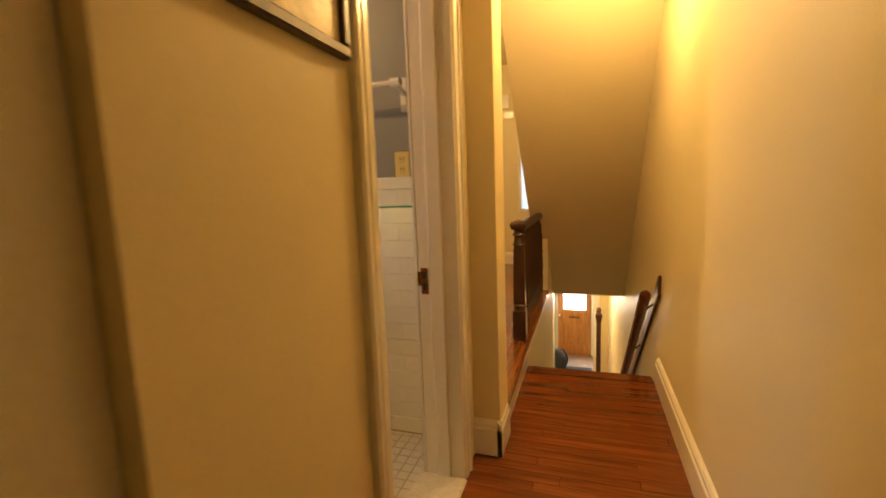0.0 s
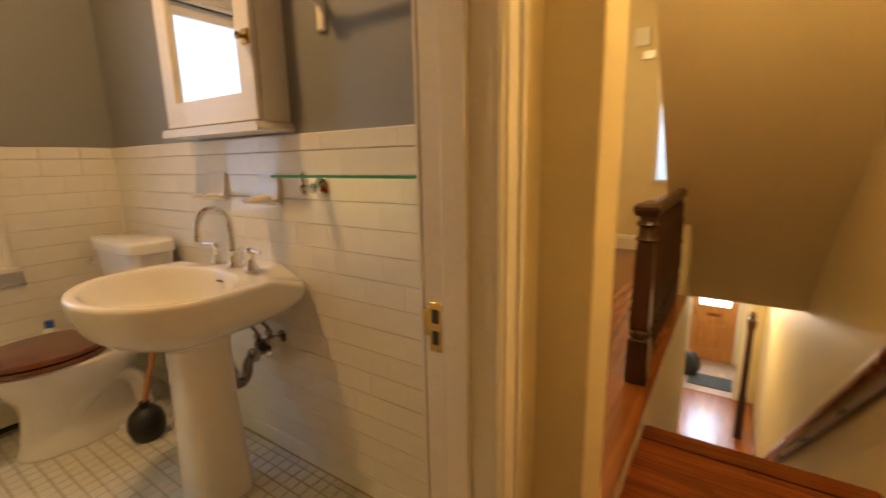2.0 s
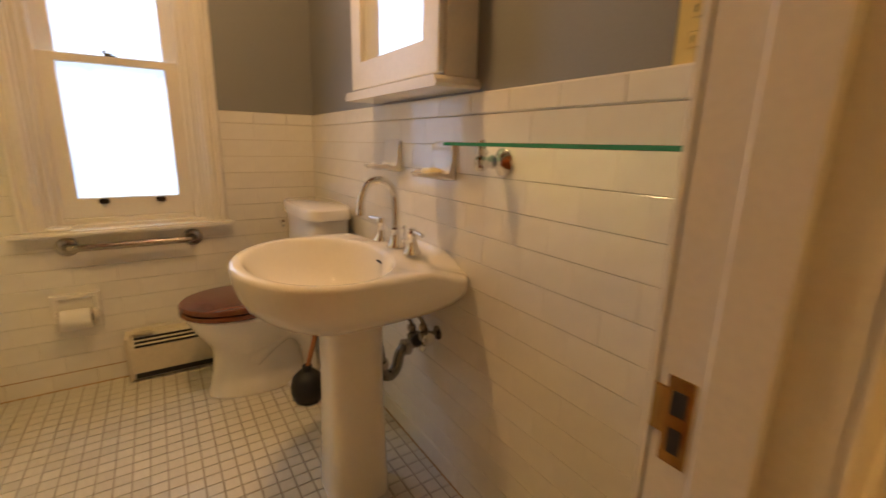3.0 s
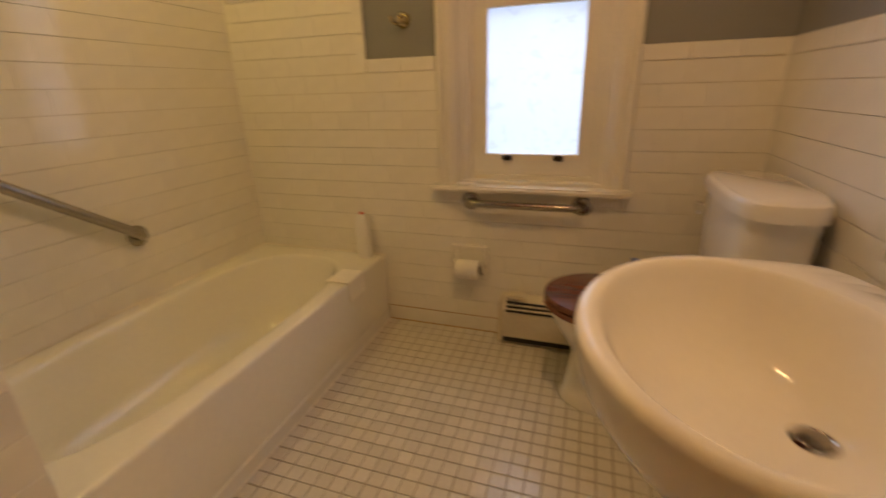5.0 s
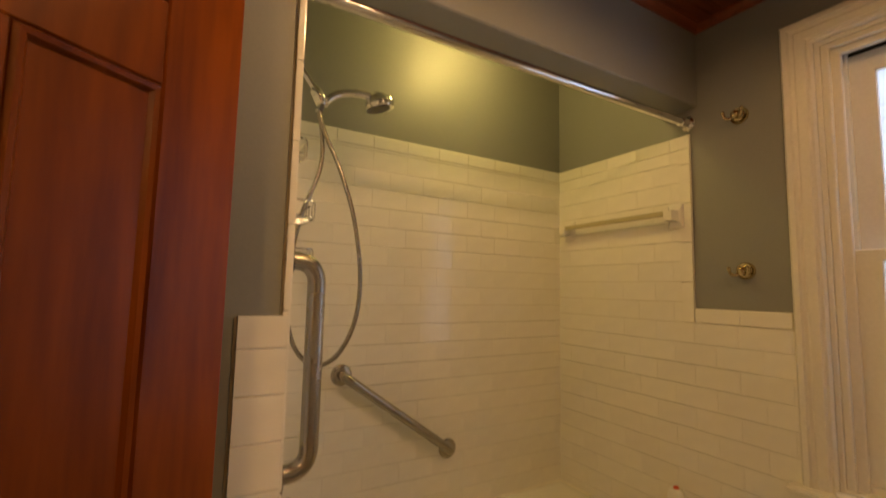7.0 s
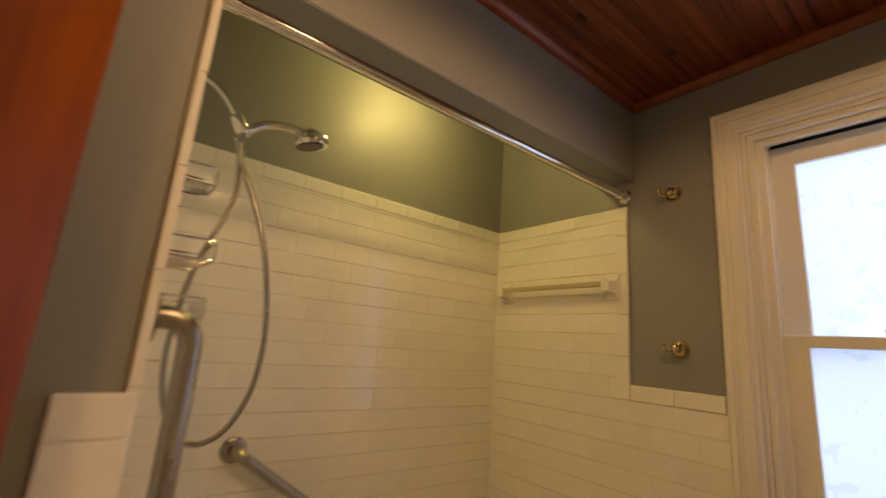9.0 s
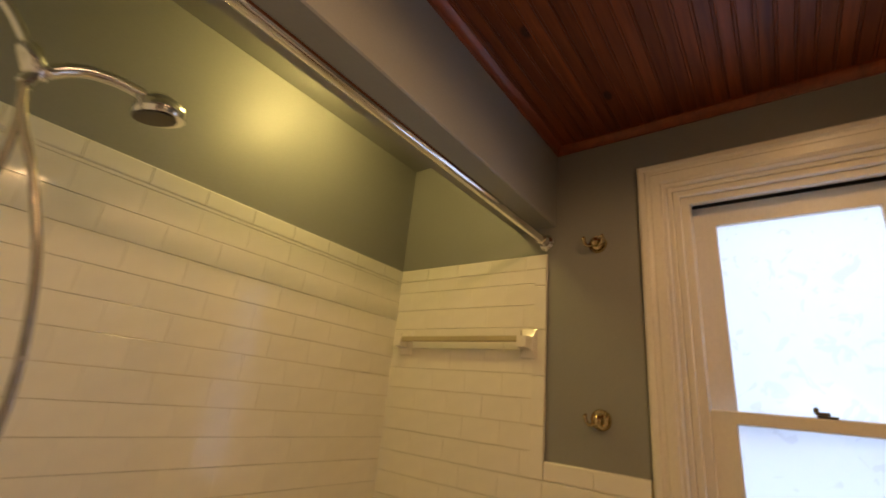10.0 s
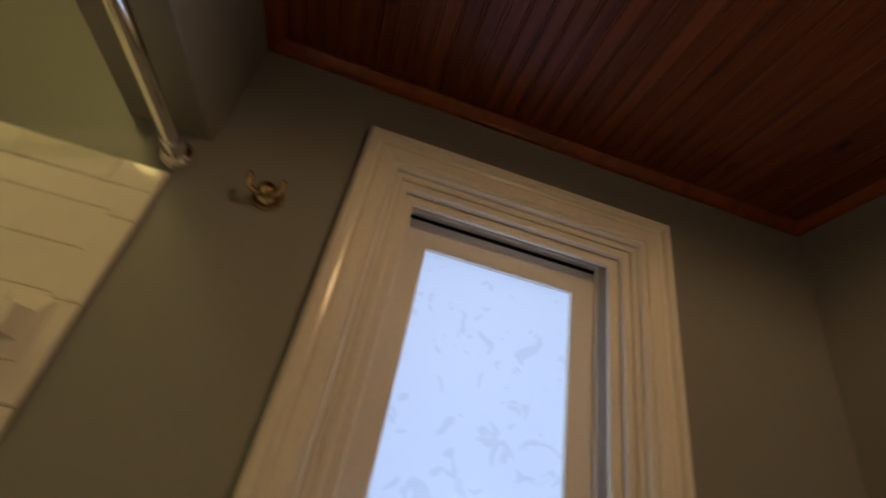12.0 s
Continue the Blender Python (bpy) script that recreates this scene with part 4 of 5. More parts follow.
heat = thing("baseboard_heater", (XW, 0.70, 0.012), "beige enamelled steel heater along the window wall", "heater")
HL = 0.62
part("body", profile_bar([(0.002, 0), (0.092, 0), (0.092, 0.03), (0.104, 0.034), (0.104, 0.15), (0.098, 0.165), (0.05, 0.205), (0.002, 0.205)], pose(0, 0, 0), HL), BEIGE, heat, smooth=False)
for y in (-0.004, HL):
    part("end_cap", boxes((0.0, 0.110, y, y + 0.012, 0, 0.210), bevel=0.004), BEIGE, heat, smooth=False)
for k in range(3):
    part("grille_slot", boxes((0.098 - 0.014 * k, 0.1045 - 0.014 * k, 0.03, HL - 0.03, 0.158 + 0.014 * k, 0.167 + 0.014 * k)), BLACK, heat, smooth=False)
part("intake_slot", boxes((0.088, 0.0945, 0.02, HL - 0.02, 0.004, 0.028)), BLACK, heat, smooth=False)
hb = thing("heater_box", (XW + 0.045, 0.765, 0.2185), "small beige thermostat knob on the heater top", "knob")
part("knob", boxes((-0.03, 0.03, -0.04, 0.04, 0, 0.016), bevel=0.006, segments=2), BEIGE, hb)

# ---- pedestal basin ----
SXC = -1.316
SR = 0.785
sink = thing("pedestal_sink", (SXC, YN, 0), "white porcelain pedestal sink with a chrome gooseneck faucet", "sink")


def basin_ring(sx, front, back, z, steps=64, fall=0.0):
    """Oval front, straight wings that run back to the wall; the deck falls away to its back corners."""
    out = []
    for k in range(steps):
        a = 2 * math.pi * k / steps
        if a > math.pi:
            out.append((sx * math.cos(a), -0.345 + front * math.sin(a), z))
            continue
        g = a / math.pi
        u = min(g, 1 - g) / 0.3
        f = min(1.0, u)
        side = sx * (1 - 0.20 * f ** 3)
        if u > 1:
            side *= (0.5 - min(g, 1 - g)) / 0.2
        side = side if g <= 0.5 else -side
        y = -0.345 + back * f
        near = max(0.0, min(1.0, (y + 0.19) / 0.18)) * max(0.0, min(1.0, (abs(side) - 0.09) / 0.13))
        out.append((side, y, z - fall * near * near * (3 - 2 * near)))
    return out


def bowl_ring(sx, sy, cy, z, steps=64):
    return [(x, cy + y, z) for x, y, _ in oval(0, 0, sx, sy, 0, steps, 2.0)]


part("basin", loft([basin_ring(0.08, 0.05, 0.14, 0.575), basin_ring(0.120, 0.085, 0.22, 0.596), basin_ring(0.172, 0.130, 0.320, 0.618), basin_ring(0.225, 0.178, 0.342, 0.644), basin_ring(0.267, 0.215, 0.343, 0.676), basin_ring(0.285, 0.234, 0.344, 0.712, fall=0.020), basin_ring(0.291, 0.241, 0.344, 0.745, fall=0.040),
                    basin_ring(0.293, 0.243, 0.344, SR - 0.014, fall=0.050), basin_ring(0.291, 0.241, 0.3435, SR - 0.006, fall=0.050), basin_ring(0.286, 0.236, 0.342, SR - 0.001, fall=0.050), basin_ring(0.280, 0.230, 0.340, SR + 0.001, fall=0.048), bowl_ring(0.268, 0.199, -0.360, SR), bowl_ring(0.264, 0.195, -0.360, SR - 0.002),
                    bowl_ring(0.260, 0.191, -0.360, SR - 0.006), bowl_ring(0.255, 0.187, -0.359, SR - 0.014), bowl_ring(0.248, 0.181, -0.357, SR - 0.030), bowl_ring(0.230, 0.168, -0.349, SR - 0.068), bowl_ring(0.196, 0.144, -0.332, SR - 0.105), bowl_ring(0.145, 0.106, -0.305, SR - 0.137), bowl_ring(0.085, 0.064, -0.275, SR - 0.156), bowl_ring(0.032, 0.032, -0.255, SR - 0.163)]), PORCELAIN, sink)
part("pedestal", loft([[(x + 0.000, -0.275 + y, z) for x, y, _ in oval(0, 0, rx, ry, 0, 36, p)] for rx, ry, z, p in ((0.098, 0.094, 0.001, 4.4), (0.097, 0.093, 0.03, 4.4), (0.092, 0.089, 0.16, 4.2), (0.087, 0.085, 0.32, 4.0), (0.086, 0.084, 0.45, 3.8), (0.090, 0.087, 0.55, 3.2), (0.108, 0.100, 0.612, 2.6))]), PORCELAIN, sink)
dr = part("drain", lathe([(0.031, 0), (0.031, 0.003), (0.025, 0.005), (0.021, 0.002), (0, 0.002)], 22, pose(0, -0.255, SR - 0.1630)), CHROME, sink)
part("stopper", lathe([(0.020, 0.002), (0.020, 0.006), (0.010, 0.009), (0, 0.009)], 20, pose(0, -0.255, SR - 0.1630)), STEEL, dr)
part("overflow", boxes((-0.022, 0.022, -0.004, 0.002, -0.006, 0.006), bevel=0.002), BLACK, sink).matrix_local = pose(0.0, -0.1735, SR - 0.036, -20, 0, 0)
fz = SR + 0.003
faucet = part("faucet_base", lathe([(0.026, 0), (0.026, 0.006), (0.019, 0.014), (0.015, 0.05), (0.017, 0.056), (0.013, 0.062)], 24, pose(0, -0.120, fz)), CHROME, sink, "chrome gooseneck faucet")
part("spout", tube(smooth_path([(0, -0.120, fz + 0.05), (0, -0.120, fz + 0.13), (0, -0.128, fz + 0.172), (0, -0.152, fz + 0.199), (0, -0.182, fz + 0.205), (0, -0.212, fz + 0.190), (0, -0.229, fz + 0.155), (0, -0.233, fz + 0.122)], 8), 0.0112, 16), CHROME, faucet)
part("aerator", lathe([(0.0135, 0), (0.0135, 0.016), (0.011, 0.02)], 18, pose(0, -0.233, fz + 0.106)), CHROME, faucet)
part("pop_up_rod", lathe([(0.003, 0), (0.003, 0.05), (0.007, 0.053), (0.007, 0.063), (0, 0.066)], 12, pose(0, -0.090, fz)), CHROME, faucet)
for s in (-1, 1):
    hd = part("tap", lathe([(0.025, 0), (0.025, 0.006), (0.017, 0.016), (0.012, 0.045), (0.015, 0.052), (0.016, 0.068), (0.011, 0.076), (0, 0.078)], 24, pose(s * 0.102, -0.120, fz)), CHROME, sink)
    part("lever", tube(smooth_path([(s * 0.102, -0.120, fz + 0.066), (s * 0.125, -0.123, fz + 0.069), (s * 0.155, -0.126, fz + 0.068), (s * 0.172, -0.128, fz + 0.067)]), 0.0062, 12), CHROME, hd)
trap = part("trap", tube(smooth_path([(-0.045, 0.006, 0.425), (-0.045, -0.05, 0.425), (-0.040, -0.085, 0.405), (-0.030, -0.105, 0.362), (-0.020, -0.135, 0.345), (-0.012, -0.165, 0.372), (-0.008, -0.180, 0.45), (-0.006, -0.20, 0.55)], 6), 0.019, 14), DULL, sink, "dull chrome waste pipe")
part("trap_nut", lathe([(0.027, -0.014), (0.029, -0.008), (0.029, 0.008), (0.027, 0.014)], 8, pose(-0.043, -0.062, 0.420, 78, 0, 0)), STEEL, trap)
part("trap_nut", lathe([(0.026, -0.012), (0.028, -0.006), (0.028, 0.006), (0.026, 0.012)], 8, pose(-0.011, -0.172, 0.400, 0, 0, 0)), STEEL, trap)
part("wall_flange", lathe([(0.038, 0), (0.036, 0.006), (0.02, 0.012)], 20, pose(-0.045, 0.001, 0.425, 90, 0, 0)), CHROME, trap)
for x, z in ((-0.012, 0.470), (0.062, 0.500)):
    vs = part("stop_valve", lathe([(0.025, 0), (0.023, 0.006), (0.010, 0.010), (0.010, 0.030), (0.015, 0.032), (0.017, 0.040), (0.017, 0.062), (0.012, 0.068)], 16, pose(x, 0.001, z, 90, 0, 0)), DULL, sink)
    part("valve_stem", tube([(x, -0.052, z), (x + 0.034, -0.058, z + 0.004)], 0.008, 10), DULL, vs)
    part("wheel", lathe([(0.0, 0), (0.012, 0.001), (0.021, 0.003), (0.022, 0.010), (0.012, 0.013), (0, 0.014)], 10, pose(x + 0.032, -0.058, z + 0.004, 0, 90, 0)), CHROME if x > 0 else BLACK, vs)
    part("supply_nut", lathe([(0.013, -0.010), (0.014, 0), (0.013, 0.010)], 6, pose(x - 0.004, -0.054, z + 0.030)), STEEL, vs)
    part("supply", tube(smooth_path([(x, -0.052, z + 0.012), (x - 0.006, -0.056, z + 0.05), (x - 0.03, -0.075, z + 0.085), (x - 0.028, -0.10, z + 0.115), (x - 0.01, -0.115, 0.66)]), 0.0065), DULL, vs)


def soap_dish(x, z, with_soap):
    d = thing("soap_dish", (x, YN, z), "white ceramic shell soap dish set in the tiles", "soap dish", "soap dishes")
    rows = []
    for k in range(13):
        u = -1 + k / 6
        reach, hgt = 1 - 0.45 * abs(u) ** 3, 1 - 0.10 * abs(u) ** 4
        rows.append([(0.054 * u, py * (reach if py < -0.02 else 1), pz * hgt) for py, pz in ((0, 0.056), (-0.008, 0.056), (-0.013, 0.045), (-0.014, 0.0), (-0.020, -0.026), (-0.042, -0.037), (-0.075, -0.038), (-0.102, -0.030), (-0.109, -0.032), (-0.100, -0.043), (-0.045, -0.050), (-0.012, -0.056), (0, -0.056))])
    part("body", loft(rows), PORCELAIN, d)
    if with_soap:
        so = thing("soap_bar", (x, YN - 0.048, z - 0.038), "worn cream bar of soap in the dish", "soap")
        part("bar", loft([oval(0, 0, 0.034 * s, 0.024 * s, zz, 24, 3) for s, zz in ((0.8, 0), (1, 0.006), (1, 0.012), (0.8, 0.018))]), SOAP, so)


soap_dish(-1.562, 1.055, False)
soap_dish(-1.232, 1.050, True)

shelf = thing("glass_shelf", (-0.84, YN, 1.095), "clear green-edged glass shelf on chrome brackets", "shelf")
bm = boxes((-0.207, 0.44, -0.128, -0.004, 0, 0.008), bevel=0.001)
part("pane", bm, SHELFGLASS, shelf, "green-edged glass", smooth=False).visible_shadow = False
part("front_edge", boxes((-0.207, 0.44, -0.1295, -0.1282, 0.0005, 0.0075)), EDGEGLASS, shelf, smooth=False)
for x in (-0.130, 0.40):
    br = part("bracket", lathe([(0.034, 0), (0.034, 0.007), (0.026, 0.014), (0.013, 0.022), (0.011, 0.030), (0.017, 0.040), (0.012, 0.050), (0.011, 0.068)], 24, pose(x, 0, -0.036, 90, 0, 0)), CHROME, shelf)
    part("clamp", lathe([(0.010, -0.056), (0.016, -0.048), (0.017, -0.030), (0.010, -0.022), (0.014, -0.014), (0.010, 0.0), (0.010, 0.0005)], 14, pose(x, -0.072, -0.0005)), CHROME, br)
    part("clamp_cap", lathe([(0.010, 0.008), (0.009, 0.014), (0, 0.016)], 14, pose(x, -0.072, 0)), CHROME, br)

bar = thing("towel_bar", (-0.93, YP, 1.60), "white painted towel bar on ceramic posts, on the grey wall", "towel bar", "towel bars")
for x in (0.0, 0.41):
    part("plate", boxes((x - 0.017, x + 0.017, -0.012, 0, -0.09, 0.055), bevel=0.004, segments=2), TRIM, bar)
    part("post", tube(smooth_path([(x, -0.008, -0.01), (x, -0.05, 0.0), (x, -0.085, 0.015)]), 0.013, 14), TRIM, bar)
    part("socket", tube([(x - 0.022, -0.092, 0.018), (x + 0.022, -0.092, 0.018)], 0.019, 16), TRIM, bar)
part("bar", tube([(-0.02, -0.092, 0.018), (0.43, -0.092, 0.018)], 0.0105, 14), TRIM, bar)

sw = thing("switch_plate", (-0.545, YP, 1.285), "yellowed ivory outlet plate on the grey wall", "switch")
part("plate", boxes((-0.036, 0.036, -0.006, 0, -0.058, 0.058), bevel=0.003, segments=2), IVORY, sw)
for z in (-0.022, 0.022):
    part("socket", boxes((-0.014, 0.014, -0.0085, -0.005, z - 0.013, z + 0.013), bevel=0.003), IVORY, sw)
    for x in (-0.006, 0.006):
        part("slot", boxes((x - 0.0012, x + 0.0012, -0.0092, -0.008, z - 0.005, z + 0.006)), BLACK, sw, smooth=False)

# ---- medicine cabinet ----
cab = thing("medicine_cabinet", (-1.390, YP, 1.236), "white painted wooden medicine cabinet with a mirrored door", "cabinet")
CW, CH, CD = 0.283, 0.72, 0.098
part("carcass", boxes((-CW, CW, -CD, 0, 0.028, CH), bevel=0.003), TRIM, cab, smooth=False)
part("base_ledge", profile_bar([(CW * 2 + 0.010, 0), (CW * 2 + 0.017, 0.008), (CW * 2 + 0.012, 0.018), (CW * 2 + 0.004, 0.027), (-0.004, 0.027), (-0.012, 0.018), (-0.017, 0.008), (-0.010, 0)], pose(-CW, -CD - 0.038, 0), CD + 0.038), TRIM, cab, smooth=False)
part("cornice", boxes((-CW - 0.03, CW + 0.03, -CD - 0.04, 0, CH, CH + 0.03), bevel=0.01, segments=2), TRIM, cab)
cd_ = part("door", ring_frame(-CW + 0.004, CW - 0.004, 0.034, CH - 0.01, 0.078, 0.085, 0.07, -CD - 0.020, -CD - 0.001, True), TRIM, cab, "white framed mirror door", smooth=False)
part("mirror", boxes((-CW + 0.078, CW - 0.078, -CD - 0.010, -CD - 0.006, 0.114, CH - 0.076)), MIRROR, cd_, "bevelled mirror glass", smooth=False)
lt = part("latch", boxes((CW - 0.040, CW - 0.002, -CD - 0.032, -CD - 0.020, 0.245, 0.290), bevel=0.004, segments=2), BRASS, cd_, "aged brass latch")
part("latch_knob", lathe([(0.006, 0), (0.006, 0.010), (0.011, 0.014), (0.011, 0.022), (0, 0.026)], 14, pose(CW - 0.026, -CD - 0.030, 0.268, 90, 0, 0)), BRASS, lt)
for z in (0.11, 0.58):
    part("hinge", tube([(-CW + 0.001, -CD - 0.012, z), (-CW + 0.001, -CD - 0.012, z + 0.06)], 0.006), BRASS, cab)

so = thing("soap_dish_on_sill", (XP + 0.030, 0.535, WZ0 + 0.014), "small white oval soap on the window sill", "soap")
part("soap", loft([oval(0, 0, 0.028 * s, 0.045 * s, z, 24, 2.4) for s, z in ((0.85, 0), (1, 0.005), (0.95, 0.011), (0.6, 0.015))]), PORCELAIN, so)

# ---- lamps ----
cl = thing("ceiling_light", (-1.38, 0.97, CEIL), "small flush ceiling light with a lit opal glass dome", "ceiling light")
part("base", lathe([(0.085, 0), (0.085, -0.018), (0.07, -0.026)], 28), TRIM, cl)
part("dome", lathe([(0.07, -0.024), (0.078, -0.045), (0.070, -0.075), (0.04, -0.096), (0.0, -0.102)], 28), BULB, cl, "lit opal glass").visible_shadow = False
dl = thing("tub_light", (-1.82, -0.36, 2.43), "small flush ceiling light with a lit opal lens over the tub", "ceiling light")
part("base", lathe([(0.066, 0), (0.066, -0.008), (0.056, -0.012)], 28), TRIM, dl)
part("dome", lathe([(0.055, -0.010), (0.054, -0.018), (0.040, -0.025), (0.0, -0.028)], 28), BULB, dl, "lit opal glass").visible_shadow = False
hl = thing("hall_ceiling_light", (0.32, 1.94, 2.42), "ceiling light with a lit opal glass globe in the hall", "ceiling light")
part("base", lathe([(0.08, 0), (0.08, -0.03), (0.06, -0.04)], 28), BRASS, hl)
gb = part("globe", lathe([(0.06, -0.04), (0.105, -0.10), (0.11, -0.16), (0.085, -0.23), (0.0, -0.27)], 32), BULB, hl, "lit opal glass")
gb.visible_shadow = False

# ---- hall things ----
pic = thing("picture_frame", (XH, 0.333, 1.42), "pale print in a thin dark wooden frame on the cream wall", "picture")
PW, PH = 0.26, 0.48
for y0, y1, z0, z1 in ((-PW, PW, 0, 0.024), (-PW, PW, PH - 0.024, PH), (-PW, -PW + 0.024, 0.024, PH - 0.024), (PW - 0.024, PW, 0.024, PH - 0.024)):
    part("frame_bar", boxes((0.001, 0.024, y0, y1, z0, z1), bevel=0.004), DARKWOOD, pic, smooth=False)
part("print", boxes((0.004, 0.012, -PW + 0.022, PW - 0.022, 0.022, PH - 0.022)), PRINT, pic, "pale yellow print", smooth=False)

# handrail on a dark backboard along the stairs
ang = math.atan2(-0.1893, 0.24)
hr = thing("stair_handrail", (XR, 2.455, 0.535), "brown wooden handrail on iron brackets over a dark backboard", "handrail")
sl = math.tan(ang)
L = 3.1
prof = [(0.032 * math.cos(2 * math.pi * k / 16), 0.031 * math.sin(2 * math.pi * k / 16)) for k in range(16)]
bm = loft([[(-0.082 + px * s, y, y * sl + pz * s) for px, pz in prof] for y, s in ((0.0, 0.5), (0.006, 0.85), (0.02, 1.0), (0.05, 1.0), (L, 1.0))])
part("rail", bm, RAILWOOD, hr)
bm = loft([[(x, y, y * sl + 0.055 + dz) for x, dz in ((-0.001, -0.055), (-0.018, -0.052), (-0.020, 0.0), (-0.018, 0.050), (-0.001, 0.053))] for y in (0.0, L)])
part("backboard", bm, BOARDWOOD, hr, smooth=False)
for y in (0.16, 0.75, 1.5, 2.3):
    part("bracket", tube(smooth_path([(-0.015, y, y * sl + 0.03), (-0.05, y, y * sl + 0.0), (-0.075, y, y * sl - 0.022)]), 0.007), DARKMETAL, hr)

# newel and balustrade round the stairwell
nw = thing("newel_post", (-0.178, 2.650, STEP + 0.002), "dark-stained square turned newel post at the landing edge", "newel post")


def square_post(rows, m=None):
    bm = loft([[(-r, -r, z), (r, -r, z), (r, r, z), (-r, r, z)] for r, z in rows])
    return bm


part("base", square_post(((0.043, 0), (0.043, 0.20), (0.036, 0.21))), DARKWOOD, nw, smooth=False)
part("collar", lathe([(0.036, 0.205), (0.043, 0.215), (0.040, 0.228), (0.046, 0.238), (0.036, 0.252)], 22), DARKWOOD, nw)
part("shaft", square_post(((0.034, 0.248), (0.038, 0.26), (0.034, 0.60), (0.030, 0.64))), DARKWOOD, nw, smooth=False)
part("neck", lathe([(0.034, 0.635), (0.045, 0.648), (0.036, 0.662), (0.032, 0.70), (0.046, 0.712), (0.034, 0.728), (0.034, 0.75)], 22), DARKWOOD, nw)
part("cap", square_post(((0.030, 0.745), (0.044, 0.752), (0.052, 0.772), (0.052, 0.786), (0.040, 0.800), (0.006, 0.812))), DARKWOOD, nw, smooth=False)
bl = thing("balustrade", (-0.178, 2.695, STEP + 0.002), "dark-stained balustrade of turned balusters along the landing", "railing")
part("handrail", profile_bar([(-0.030, 0.735), (0.030, 0.735), (0.036, 0.755), (0.030, 0.778), (0.015, 0.788), (-0.015, 0.788), (-0.030, 0.778), (-0.036, 0.755)], pose(0, 0, 0), 1.455), DARKWOOD, bl)
for k in range(13):
    part("baluster", lathe([(0.017, 0), (0.017, 0.14), (0.021, 0.15), (0.013, 0.17), (0.020, 0.26), (0.013, 0.38), (0.021, 0.40), (0.012, 0.43), (0.016, 0.60), (0.019, 0.62), (0.016, 0.64), (0.016, 0.74)], 12, pose(0, 0.06 + k * 0.112, 0)), DARKWOOD, bl)

# far window and small boxes at the end of the upper hall
w2 = tagged(new("window_2"), "tall bright window at the end of the upper hall", "", "", "structure")
part("window_frame", boxes((-0.63, -0.585, FAR - 0.02, FAR + 0.10, 0.86, 1.95), (-0.18, -0.12, FAR - 0.02, FAR + 0.10, 0.86, 1.95), (-0.585, -0.18, FAR - 0.02, FAR + 0.10, 1.90, 1.95), (-0.585, -0.18, FAR - 0.02, FAR + 0.10, 0.86, 0.90), bevel=0.004), TRIM, w2, smooth=False)
part("pane", boxes((-0.585, -0.18, FAR + 0.05, FAR + 0.056, 0.90, 1.90)), PANE_LO, w2, smooth=False).visible_shadow = False
for k in range(20):
    part("blind_slat", boxes((-0.58, -0.185, FAR + 0.015, FAR + 0.033, 0.93 + k * 0.048, 0.933 + k * 0.048)), TRIM, w2, smooth=False)
tb_ = thing("wall_chime", (-0.80, FAR, 2.22), "cream door chime box high on the wall", "chime")
part("cover", boxes((-0.07, 0.07, -0.05, 0, 0, 0.17), bevel=0.008, segments=2), TRIM, tb_)
ts = thing("wall_thermostat", (-0.735, FAR, 2.09), "small cream box on the wall under the chime", "thermostat")
part("cover", boxes((-0.06, 0.06, -0.04, 0, 0, 0.08), bevel=0.006, segments=2), TRIM, ts)

# ---- lower hall ----
fd = tagged(new("door_2"), "golden oak front door with a bright curtained window and brass mail slot", "", "", "structure")
DB = LOW + 0.01
part("leaf", boxes((-0.36, -0.245, 9.76, 9.80, DB, DB + 2.06), (0.245, 0.36, 9.76, 9.80, DB, DB + 2.06), (-0.245, 0.245, 9.76, 9.80, DB, DB + 0.22), (-0.245, 0.245, 9.76, 9.80, DB + 0.72, DB + 1.06), (-0.245, 0.245, 9.76, 9.80, DB + 1.90, DB + 2.06), (-0.05, 0.05, 9.76, 9.80, DB + 0.22, DB + 0.72)), FRONTDOOR, fd, "golden oak", smooth=False)
for x0, x1 in ((-0.245, -0.05), (0.05, 0.245)):
    part("panel", boxes((x0, x1, 9.775, 9.79, DB + 0.22, DB + 0.72)), FRONTDOOR, fd, smooth=False)
    part("raised_field", boxes((x0 + 0.03, x1 - 0.03, 9.766, 9.776, DB + 0.25, DB + 0.69), bevel=0.006), FRONTDOOR, fd, smooth=False)
part("pane", boxes((-0.245, 0.245, 9.778, 9.786, DB + 1.06, DB + 1.90)), PANE_LO, fd, "bright window glass", smooth=False).visible_shadow = False
part("mail_slot", boxes((-0.12, 0.12, 9.752, 9.762, DB + 0.86, DB + 0.93), bevel=0.004), BRASS, fd, "polished brass mail slot", smooth=False)
part("lock", lathe([(0.025, 0), (0.02, 0.03), (0.03, 0.05), (0, 0.06)], 16, pose(-0.305, 9.76, DB + 0.93, 90, 0, 0)), BRASS, fd)
part("lock", lathe([(0.022, 0), (0.02, 0.012), (0, 0.014)], 16, pose(-0.305, 9.76, DB + 1.02, 90, 0, 0)), BRASS, fd)
part("jamb", boxes((-0.40, -0.362, 9.74, 9.83, LOW, LOW + 2.10), (0.362, 0.40, 9.74, 9.83, LOW, LOW + 2.10), (-0.362, 0.362, 9.74, 9.83, LOW + 2.075, LOW + 2.12)), TRIM, fd, smooth=False)
d3 = tagged(new("door_3"), "white painted casing round the opening to the vestibule", "", "", "structure")
casing(d3, pose(0.015, 8.4, LOW), 0.77, 2.10, 0.10, 0.025)
